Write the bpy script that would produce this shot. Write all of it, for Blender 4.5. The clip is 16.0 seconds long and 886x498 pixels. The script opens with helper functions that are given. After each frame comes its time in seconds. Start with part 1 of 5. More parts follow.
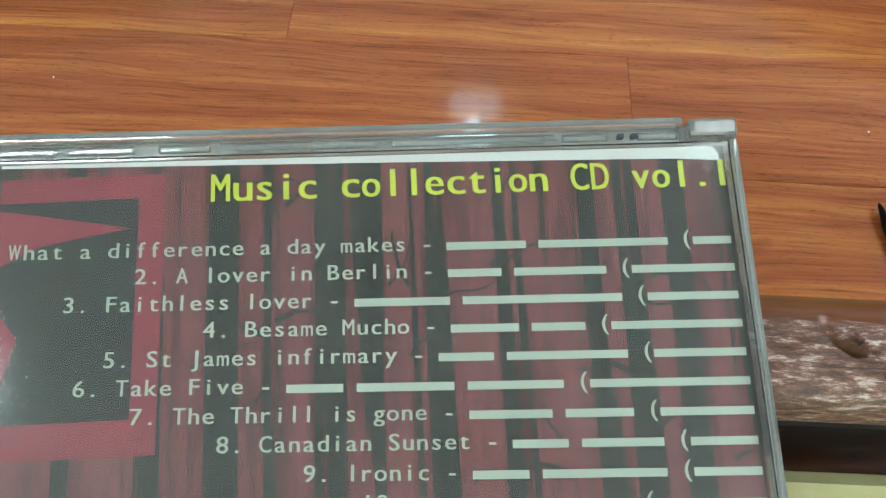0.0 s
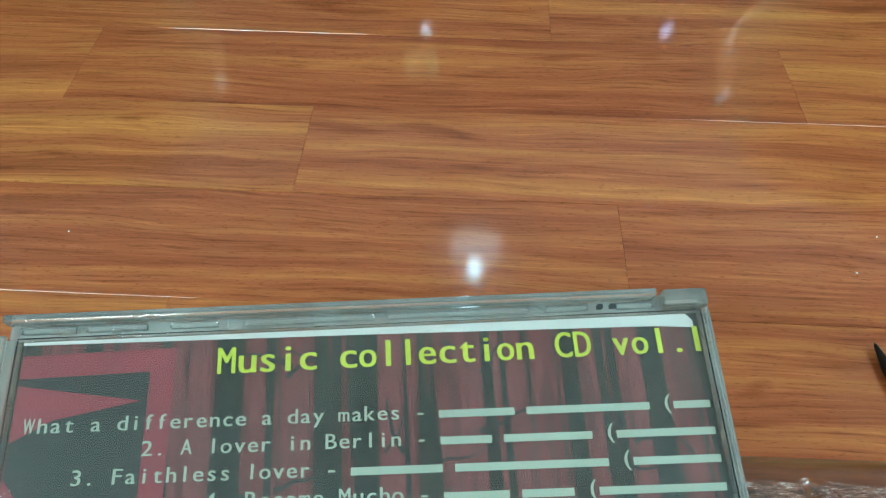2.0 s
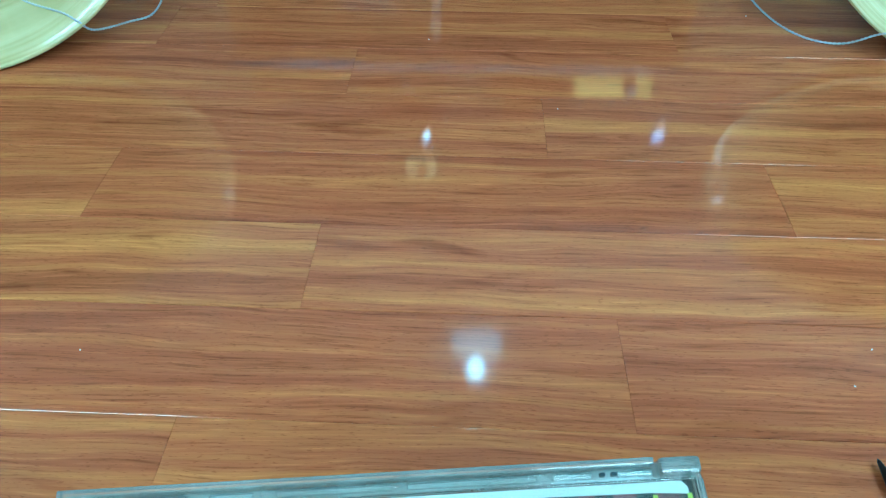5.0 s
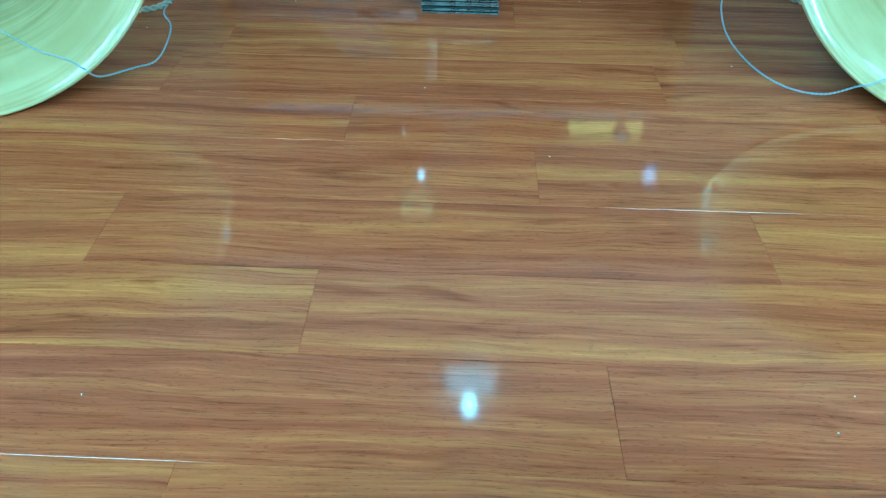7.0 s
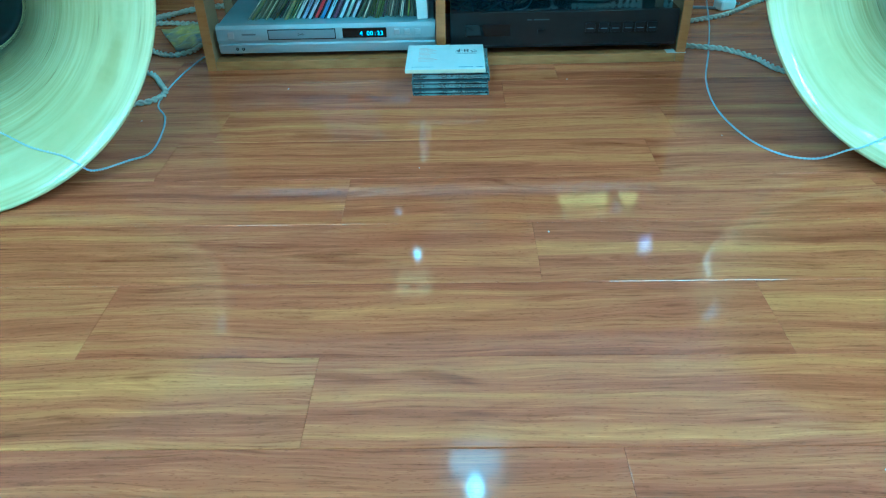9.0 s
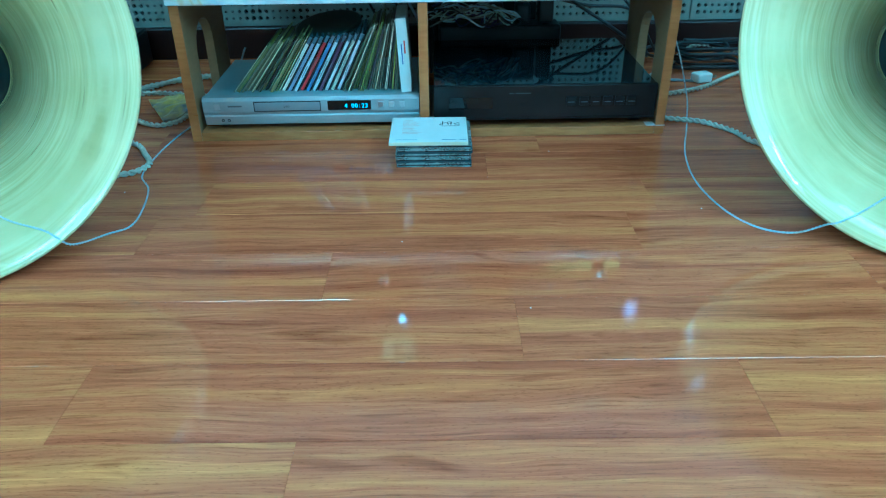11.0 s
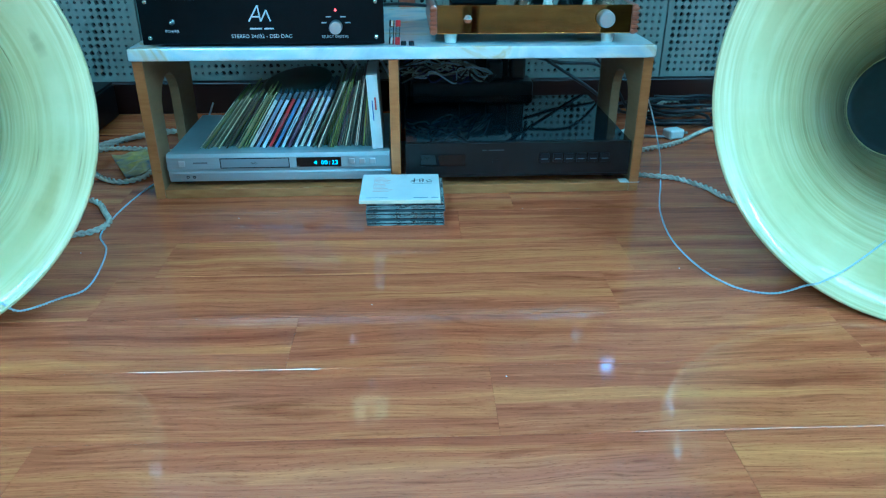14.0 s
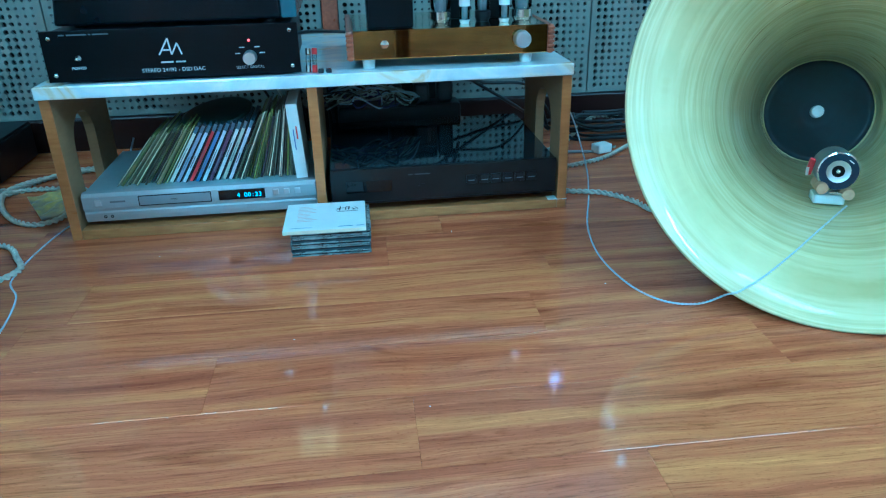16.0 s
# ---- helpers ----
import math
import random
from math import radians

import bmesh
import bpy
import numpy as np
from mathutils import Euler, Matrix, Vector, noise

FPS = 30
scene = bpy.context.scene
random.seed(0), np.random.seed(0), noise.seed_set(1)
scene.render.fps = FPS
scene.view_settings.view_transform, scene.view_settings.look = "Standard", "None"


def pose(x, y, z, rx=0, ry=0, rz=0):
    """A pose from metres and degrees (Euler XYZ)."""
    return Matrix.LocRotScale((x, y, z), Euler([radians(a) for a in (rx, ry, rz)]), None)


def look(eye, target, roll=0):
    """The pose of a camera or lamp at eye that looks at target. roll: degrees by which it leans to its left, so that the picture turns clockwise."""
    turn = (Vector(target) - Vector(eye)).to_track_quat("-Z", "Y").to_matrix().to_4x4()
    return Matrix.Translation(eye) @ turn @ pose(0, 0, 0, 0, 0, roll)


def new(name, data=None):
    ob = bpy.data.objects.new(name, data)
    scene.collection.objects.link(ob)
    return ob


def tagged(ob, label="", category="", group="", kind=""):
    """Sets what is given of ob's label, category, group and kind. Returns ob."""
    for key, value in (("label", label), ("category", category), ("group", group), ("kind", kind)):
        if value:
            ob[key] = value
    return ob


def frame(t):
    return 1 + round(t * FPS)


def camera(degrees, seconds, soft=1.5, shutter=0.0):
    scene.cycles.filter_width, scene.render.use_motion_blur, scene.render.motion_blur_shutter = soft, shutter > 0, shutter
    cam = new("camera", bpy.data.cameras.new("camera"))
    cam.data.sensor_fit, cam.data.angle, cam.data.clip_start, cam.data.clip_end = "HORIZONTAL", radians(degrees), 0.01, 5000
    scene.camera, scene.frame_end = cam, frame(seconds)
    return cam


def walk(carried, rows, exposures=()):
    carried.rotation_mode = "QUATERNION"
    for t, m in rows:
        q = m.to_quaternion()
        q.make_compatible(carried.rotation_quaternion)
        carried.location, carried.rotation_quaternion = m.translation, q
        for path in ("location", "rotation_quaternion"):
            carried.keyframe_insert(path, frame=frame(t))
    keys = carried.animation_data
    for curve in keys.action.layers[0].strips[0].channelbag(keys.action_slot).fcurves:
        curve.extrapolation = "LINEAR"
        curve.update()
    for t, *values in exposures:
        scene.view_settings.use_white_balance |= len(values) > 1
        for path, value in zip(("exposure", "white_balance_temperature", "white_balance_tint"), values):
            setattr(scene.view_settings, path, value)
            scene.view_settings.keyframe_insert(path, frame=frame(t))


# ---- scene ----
cam = camera(62.8, 16.0, soft=1.2)
PATH = [
    (0, (-0.003, -1.394, 0.459), (-0.013, -0.436, -1.297), 2.0),
    (0.5, (0.0, -1.397, 0.461), (-0.056, -0.311, -1.218), -0.4),
    (1, (-0.002, -1.394, 0.463), (-0.054, -0.252, -1.178), 0.1),
    (1.5, (-0.002, -1.394, 0.467), (-0.045, -0.191, -1.13), 0.4),
    (2, (-0.001, -1.394, 0.471), (-0.032, -0.125, -1.074), 0.6),
    (2.5, (-0.004, -1.392, 0.477), (-0.035, -0.06, -1.016), 0.8),
    (3, (-0.005, -1.391, 0.479), (-0.041, -0.012, -0.97), 0.7),
    (3.5, (-0.004, -1.393, 0.482), (-0.045, 0.021, -0.932), 0.4),
    (4, (-0.002, -1.394, 0.486), (-0.047, 0.047, -0.9), -0.0),
    (6.5, (-0.009, -1.389, 0.516), (-0.031, 0.095, -0.825), 0.7),
    (7, (-0.005, -1.398, 0.52), (-0.028, 0.122, -0.779), 0.8),
    (7.5, (-0.006, -1.397, 0.52), (-0.037, 0.161, -0.733), -0.6),
    (8, (-0.006, -1.397, 0.52), (-0.044, 0.188, -0.7), -1.5),
    (8.5, (-0.008, -1.391, 0.517), (-0.037, 0.22, -0.669), -1.5),
    (9, (-0.012, -1.382, 0.514), (-0.022, 0.266, -0.619), -1.3),
    (9.2, (-0.01, -1.386, 0.515), (-0.012, 0.281, -0.589), -1.5),
    (11.5, (-0.004, -1.361, 0.534), (0.036, 0.384, -0.443), -0.3),
    (12, (-0.005, -1.359, 0.529), (0.049, 0.405, -0.412), -0.3),
    (12.5, (0.003, -1.356, 0.533), (0.062, 0.418, -0.388), -0.5),
    (13, (0.0, -1.345, 0.538), (0.074, 0.435, -0.371), -0.2),
    (13.5, (0.001, -1.333, 0.537), (0.09, 0.454, -0.356), 0.1),
    (14, (0.001, -1.322, 0.53), (0.102, 0.471, -0.351), 0.2),
    (14.5, (0.009, -1.316, 0.532), (0.133, 0.478, -0.344), 0.2),
    (15, (0.017, -1.316, 0.528), (0.174, 0.487, -0.322), -0.1),
    (15.5, (0.026, -1.307, 0.532), (0.217, 0.496, -0.313), -0.8),
    (16, (0.053, -1.308, 0.533), (0.274, 0.496, -0.301), -1.3),
]
walk(cam, [(t, look(eye, target, roll)) for t, eye, target, roll in PATH],
     exposures=[(0.0, -0.68, 5400, -7), (2.0, -0.72, 4850, -20), (4.0, -0.47, 3950, -28), (7.0, -0.35, 3210, -43), (9.0, -0.21, 2970, -42), (12.0, -0.23, 3020, -36), (16.0, -0.21, 3070, -29)])

# ---------- light ----------
world = bpy.data.worlds.new("room_world")
scene.world = world
world.use_nodes = True
world.node_tree.nodes["Background"].inputs[0].default_value = (0.5, 0.6, 0.7, 1)
world.node_tree.nodes["Background"].inputs[1].default_value = 0.05


# ---------- materials ----------
def mat(name, color, rough=0.5, metal=0.0, vary=0.12, scale=40.0, bump=0.0, coat=0.0, stretch=(1, 1, 1), color2=None,
        emit=0.0, transmission=0.0, rough_vary=0.08, ior=1.5, spec=0.5):
    m = bpy.data.materials.new(name)
    m.use_nodes = True
    nt = m.node_tree
    b = nt.nodes["Principled BSDF"]
    b.inputs["Metallic"].default_value = metal
    b.inputs["IOR"].default_value = ior
    b.inputs["Specular IOR Level"].default_value = spec
    b.inputs["Coat Weight"].default_value = coat
    b.inputs["Coat Roughness"].default_value = 0.06
    b.inputs["Transmission Weight"].default_value = transmission
    tc = nt.nodes.new("ShaderNodeTexCoord")
    mp = nt.nodes.new("ShaderNodeMapping")
    mp.inputs["Scale"].default_value = stretch
    nt.links.new(tc.outputs["Object"], mp.inputs[0])
    fine = nt.nodes.new("ShaderNodeTexNoise")
    fine.inputs["Scale"].default_value = scale
    fine.inputs["Detail"].default_value = 6
    big = nt.nodes.new("ShaderNodeTexNoise")
    big.inputs["Scale"].default_value = scale * 0.17
    big.inputs["Detail"].default_value = 3
    nt.links.new(mp.outputs[0], fine.inputs[0])
    nt.links.new(mp.outputs[0], big.inputs[0])
    add = nt.nodes.new("ShaderNodeMath")
    nt.links.new(fine.outputs["Fac"], add.inputs[0])
    nt.links.new(big.outputs["Fac"], add.inputs[1])
    half = nt.nodes.new("ShaderNodeMapRange")
    half.inputs[1].default_value, half.inputs[2].default_value = 0.7, 1.3
    nt.links.new(add.outputs[0], half.inputs[0])
    mix = nt.nodes.new("ShaderNodeMix")
    mix.data_type = "RGBA"
    c2 = color2 or tuple(min(1, c * (1 + vary)) for c in color)
    c1 = color if color2 else tuple(c * (1 - vary) for c in color)
    mix.inputs[6].default_value, mix.inputs[7].default_value = (*c1, 1), (*c2, 1)
    nt.links.new(half.outputs[0], mix.inputs[0])
    nt.links.new(mix.outputs[2], b.inputs["Base Color"])
    rr = nt.nodes.new("ShaderNodeMapRange")
    rr.inputs[3].default_value, rr.inputs[4].default_value = max(0.01, rough - rough_vary), min(1, rough + rough_vary)
    nt.links.new(big.outputs["Fac"], rr.inputs[0])
    nt.links.new(rr.outputs[0], b.inputs["Roughness"])
    if bump:
        bp = nt.nodes.new("ShaderNodeBump")
        bp.inputs["Strength"].default_value = bump
        bp.inputs["Distance"].default_value = 0.001
        nt.links.new(fine.outputs["Fac"], bp.inputs["Height"])
        nt.links.new(bp.outputs[0], b.inputs["Normal"])
    if emit:
        b.inputs["Emission Color"].default_value = (*color, 1)
        b.inputs["Emission Strength"].default_value = emit
    return m


def ramp(nt, fac, stops):
    r = nt.nodes.new("ShaderNodeValToRGB")
    e = r.color_ramp.elements
    while len(e) < len(stops):
        e.new(0.5)
    for k, (p, c) in zip(e, stops):
        k.position, k.color = p, (*c, 1)
    nt.links.new(fac, r.inputs[0])
    return r.outputs[0]


def laminate_material():
    """Printed hardwood: wavy bands along the plank, fine streaks, short dark pores and a few darker figures, under clear lacquer."""
    m = bpy.data.materials.new("laminate_floor")
    m.use_nodes = True
    nt = m.node_tree
    b = nt.nodes["Principled BSDF"]
    tc, info = nt.nodes.new("ShaderNodeTexCoord"), nt.nodes.new("ShaderNodeObjectInfo")
    off = nt.nodes.new("ShaderNodeVectorMath")
    off.operation = "MULTIPLY_ADD"
    comb = nt.nodes.new("ShaderNodeCombineXYZ")
    for k in range(3):
        nt.links.new(info.outputs["Random"], comb.inputs[k])
    off.inputs[1].default_value = (37, 23, 11)
    nt.links.new(comb.outputs[0], off.inputs[0])
    nt.links.new(tc.outputs["Object"], off.inputs[2])

    def layer(source, stretch, detail, rough=0.55, distortion=0.0):
        mp = nt.nodes.new("ShaderNodeMapping")
        mp.inputs["Scale"].default_value = stretch
        nt.links.new(source, mp.inputs[0])
        n = nt.nodes.new("ShaderNodeTexNoise")
        n.inputs["Scale"].default_value, n.inputs["Detail"].default_value = 1.0, detail
        n.inputs["Roughness"].default_value, n.inputs["Distortion"].default_value = rough, distortion
        nt.links.new(mp.outputs[0], n.inputs[0])
        return n

    def multiply(a, c, amount):
        mx = nt.nodes.new("ShaderNodeMix")
        mx.data_type, mx.blend_type = "RGBA", "MULTIPLY"
        mx.inputs[0].default_value = amount
        nt.links.new(a, mx.inputs[6])
        nt.links.new(c, mx.inputs[7])
        return mx.outputs[2]

    wave = layer(off.outputs[0], (3.4, 11, 1), 2)
    bend = nt.nodes.new("ShaderNodeVectorMath")
    bend.operation = "MULTIPLY_ADD"
    bend.inputs[1].default_value = (0.0, 0.038, 0.0)
    nt.links.new(wave.outputs["Color"], bend.inputs[0])
    nt.links.new(off.outputs[0], bend.inputs[2])
    bent = bend.outputs[0]
    band = layer(bent, (1.1, 34, 1), 5, 0.58, 0.3).outputs["Fac"]
    streak = layer(bent, (13, 360, 1), 3, 0.6).outputs["Fac"]
    pore = layer(bent, (130, 900, 1), 2, 0.5).outputs["Fac"]
    figure = layer(bent, (5.5, 34, 1), 3, 0.5, 0.8).outputs["Fac"]
    soft = layer(off.outputs[0], (1.6, 6, 1), 2).outputs["Fac"]
    cur = ramp(nt, band, [(0.28, (0.235, 0.070, 0.029)), (0.40, (0.335, 0.108, 0.042)), (0.50, (0.405, 0.145, 0.051)), (0.60, (0.470, 0.188, 0.059)), (0.74, (0.560, 0.248, 0.074))])
    cur = multiply(cur, ramp(nt, streak, [(0.28, (0.50, 0.42, 0.39)), (0.43, (0.94, 0.92, 0.91)), (0.58, (1.06, 1.06, 1.04)), (0.70, (1.38, 1.46, 1.40))]), 0.8)
    cur = multiply(cur, ramp(nt, pore, [(0.31, (0.50, 0.42, 0.40)), (0.40, (1, 1, 1))]), 0.55)
    cur = multiply(cur, ramp(nt, figure, [(0.60, (1, 1, 1)), (0.76, (0.60, 0.48, 0.47))]), 0.9)
    shade = nt.nodes.new("ShaderNodeMath")
    nt.links.new(soft, shade.inputs[0])
    nt.links.new(info.outputs["Random"], shade.inputs[1])
    tone = nt.nodes.new("ShaderNodeMapRange")
    tone.inputs[1].default_value, tone.inputs[2].default_value = 0.3, 1.7
    nt.links.new(shade.outputs[0], tone.inputs[0])
    cur = multiply(cur, ramp(nt, tone.outputs[0], [(0.0, (0.94, 0.85, 0.86)), (0.35, (0.99, 0.95, 0.93)), (0.65, (1.02, 1.03, 0.99)), (1, (1.05, 1.13, 1.04))]), 1.0)
    nt.links.new(cur, b.inputs["Base Color"])
    b.inputs["IOR"].default_value = 1.64
    smear = nt.nodes.new("ShaderNodeTexNoise")
    smear.inputs["Scale"].default_value, smear.inputs["Detail"].default_value = 11, 4
    nt.links.new(tc.outputs["Object"], smear.inputs[0])
    rr = nt.nodes.new("ShaderNodeMapRange")
    rr.inputs[1].default_value, rr.inputs[2].default_value = 0.3, 0.7
    rr.inputs[3].default_value, rr.inputs[4].default_value = 0.042, 0.090
    nt.links.new(smear.outputs["Fac"], rr.inputs[0])
    nt.links.new(rr.outputs[0], b.inputs["Roughness"])
    bp = nt.nodes.new("ShaderNodeBump")
    bp.inputs["Strength"].default_value, bp.inputs["Distance"].default_value = 0.02, 0.0004
    nt.links.new(pore, bp.inputs["Height"])
    nt.links.new(bp.outputs[0], b.inputs["Normal"])
    return m


def bamboo_material():
    """Coiled bamboo strips: rings round the horn's own axis, which is its local z."""
    m = bpy.data.materials.new("coiled_bamboo")
    m.use_nodes = True
    nt = m.node_tree
    b = nt.nodes["Principled BSDF"]
    tc = nt.nodes.new("ShaderNodeTexCoord")
    sep = nt.nodes.new("ShaderNodeSeparateXYZ")
    nt.links.new(tc.outputs["Object"], sep.inputs[0])
    flat = nt.nodes.new("ShaderNodeCombineXYZ")
    nt.links.new(sep.outputs[0], flat.inputs[0])
    nt.links.new(sep.outputs[1], flat.inputs[1])
    length = nt.nodes.new("ShaderNodeVectorMath")
    length.operation = "LENGTH"
    nt.links.new(flat.outputs[0], length.inputs[0])
    unit = nt.nodes.new("ShaderNodeVectorMath")
    unit.operation = "NORMALIZE"
    nt.links.new(flat.outputs[0], unit.inputs[0])
    along = nt.nodes.new("ShaderNodeMath")
    along.operation = "MULTIPLY_ADD"
    along.inputs[1].default_value = -0.7
    nt.links.new(sep.outputs[2], along.inputs[0])
    nt.links.new(length.outputs["Value"], along.inputs[2])

    def rings(ring_scale, turn_scale, detail):
        scl = nt.nodes.new("ShaderNodeVectorMath")
        scl.operation = "SCALE"
        scl.inputs["Scale"].default_value = turn_scale
        nt.links.new(unit.outputs[0], scl.inputs[0])
        mulr = nt.nodes.new("ShaderNodeMath")
        mulr.operation = "MULTIPLY"
        mulr.inputs[1].default_value = ring_scale
        nt.links.new(along.outputs[0], mulr.inputs[0])
        lift = nt.nodes.new("ShaderNodeCombineXYZ")
        nt.links.new(mulr.outputs[0], lift.inputs[2])
        s = nt.nodes.new("ShaderNodeVectorMath")
        nt.links.new(scl.outputs[0], s.inputs[0])
        nt.links.new(lift.outputs[0], s.inputs[1])
        n = nt.nodes.new("ShaderNodeTexNoise")
        n.inputs["Scale"].default_value, n.inputs["Detail"].default_value = 1.0, detail
        nt.links.new(s.outputs[0], n.inputs[0])
        return n.outputs["Fac"]

    fine, mid, crack, blot = rings(480, 1.6, 4), rings(95, 0.7, 2), rings(260, 1.1, 1), rings(12, 2.5, 3)
    base = ramp(nt, fine, [(0.28, (0.56, 0.495, 0.215)), (0.5, (0.705, 0.65, 0.335)), (0.72, (0.80, 0.76, 0.46))])
    tone = ramp(nt, mid, [(0.32, (0.86, 0.84, 0.74)), (0.5, (1, 1, 1)), (0.8, (1.08, 1.08, 1.06))])
    dark = ramp(nt, crack, [(0.25, (0.46, 0.39, 0.26)), (0.29, (1, 1, 1))])
    wide = ramp(nt, blot, [(0.35, (0.88, 0.88, 0.82)), (0.65, (1, 1, 1))])
    cur = base
    for nxt in (tone, dark, wide):
        mx = nt.nodes.new("ShaderNodeMix")
        mx.data_type, mx.blend_type = "RGBA", "MULTIPLY"
        mx.inputs[0].default_value = 1.0
        nt.links.new(cur, mx.inputs[6])
        nt.links.new(nxt, mx.inputs[7])
        cur = mx.outputs[2]
    nt.links.new(cur, b.inputs["Base Color"])
    b.inputs["Roughness"].default_value = 0.42
    b.inputs["Coat Weight"].default_value = 1.0
    b.inputs["Coat Roughness"].default_value = 0.085
    b.inputs["Coat IOR"].default_value = 1.5
    bp = nt.nodes.new("ShaderNodeBump")
    bp.inputs["Strength"].default_value, bp.inputs["Distance"].default_value = 0.35, 0.0012
    nt.links.new(fine, bp.inputs["Height"])
    nt.links.new(bp.outputs[0], b.inputs["Normal"])
    return m


def marble_material():
    m = mat("pale_marble", (0.60, 0.66, 0.70), 0.18, vary=0.1, scale=30, coat=0.3)
    nt = m.node_tree
    b = nt.nodes["Principled BSDF"]
    tc = nt.nodes.new("ShaderNodeTexCoord")
    n = nt.nodes.new("ShaderNodeTexNoise")
    n.inputs["Scale"].default_value, n.inputs["Detail"].default_value, n.inputs["Distortion"].default_value = 9, 8, 1.6
    nt.links.new(tc.outputs["Object"], n.inputs[0])
    c = ramp(nt, n.outputs["Fac"], [(0.25, (0.46, 0.54, 0.60)), (0.45, (0.66, 0.72, 0.75)), (0.58, (0.78, 0.79, 0.74)), (0.66, (0.66, 0.58, 0.36)), (0.75, (0.74, 0.76, 0.76))])
    nt.links.new(c, b.inputs["Base Color"])
    return m


def print_material():
    """Printed insert: dim tree trunks, dark green on maroon, with a fine upright weave."""
    m = bpy.data.materials.new("printed_forest")
    m.use_nodes = True
    nt = m.node_tree
    b = nt.nodes["Principled BSDF"]
    tc = nt.nodes.new("ShaderNodeTexCoord")

    def layer(stretch, detail, rough=0.5, distortion=0.0):
        mp = nt.nodes.new("ShaderNodeMapping")
        mp.inputs["Scale"].default_value = stretch
        nt.links.new(tc.outputs["Object"], mp.inputs[0])
        n = nt.nodes.new("ShaderNodeTexNoise")
        n.inputs["Scale"].default_value, n.inputs["Detail"].default_value = 1.0, detail
        n.inputs["Roughness"].default_value, n.inputs["Distortion"].default_value = rough, distortion
        nt.links.new(mp.outputs[0], n.inputs[0])
        return n.outputs["Fac"]

    def multiply(a, c, amount):
        mx = nt.nodes.new("ShaderNodeMix")
        mx.data_type, mx.blend_type = "RGBA", "MULTIPLY"
        mx.inputs[0].default_value = amount
        nt.links.new(a, mx.inputs[6])
        nt.links.new(c, mx.inputs[7])
        return mx.outputs[2]

    cur = ramp(nt, layer((150, 2.6, 1), 4, 0.5, 0.12), [(0.44, (0.012, 0.024, 0.020)), (0.478, (0.016, 0.030, 0.025)), (0.492, (0.135, 0.040, 0.044)), (0.58, (0.185, 0.057, 0.064)), (0.70, (0.110, 0.036, 0.040))])
    cur = multiply(cur, ramp(nt, layer((420, 30, 1), 4), [(0.40, (0.45, 0.50, 0.48)), (0.47, (1, 1, 1))]), 0.7)
    cur = multiply(cur, ramp(nt, layer((2600, 130, 1), 2), [(0.35, (0.62, 0.64, 0.62)), (0.65, (1.35, 1.35, 1.35))]), 0.8)
    nt.links.new(cur, b.inputs["Base Color"])
    b.inputs["Roughness"].default_value = 0.5
    return m


def clear_material(name, tint, gloss_rough, haze=0.0):
    """Clear plastic sheet: see-through, with a fresnel gloss."""
    m = bpy.data.materials.new(name)
    m.use_nodes = True
    nt = m.node_tree
    nt.nodes.remove(nt.nodes["Principled BSDF"])
    out = nt.nodes["Material Output"]
    tr, gl, fr, mx = (nt.nodes.new("ShaderNodeBsdf" + "Transparent"), nt.nodes.new("ShaderNodeBsdfGlossy"),
                      nt.nodes.new("ShaderNodeFresnel"), nt.nodes.new("ShaderNodeMixShader"))
    tr.inputs[0].default_value = (*tint, 1)
    gl.inputs["Roughness"].default_value = gloss_rough
    fr.inputs[0].default_value = 1.49
    nt.links.new(fr.outputs[0], mx.inputs[0])
    nt.links.new(tr.outputs[0], mx.inputs[1])
    nt.links.new(gl.outputs[0], mx.inputs[2])
    if haze:
        df, mh, n = nt.nodes.new("ShaderNodeBsdfDiffuse"), nt.nodes.new("ShaderNodeMixShader"), nt.nodes.new("ShaderNodeTexNoise")
        df.inputs[0].default_value = (0.75, 0.82, 0.80, 1)
        n.inputs["Scale"].default_value, n.inputs["Detail"].default_value = 45, 6
        tc = nt.nodes.new("ShaderNodeTexCoord")
        nt.links.new(tc.outputs["Object"], n.inputs[0])
        mr = nt.nodes.new("ShaderNodeMapRange")
        mr.inputs[1].default_value, mr.inputs[2].default_value = 0.3, 0.75
        mr.inputs[3].default_value, mr.inputs[4].default_value = haze * 0.6, haze * 1.5
        nt.links.new(n.outputs["Fac"], mr.inputs[0])
        nt.links.new(mr.outputs[0], mh.inputs[0])
        nt.links.new(tr.outputs[0], mh.inputs[1])
        nt.links.new(df.outputs[0], mh.inputs[2])
        nt.links.new(mh.outputs[0], mx.inputs[1])
    nt.links.new(mx.outputs[0], out.inputs[0])
    return m


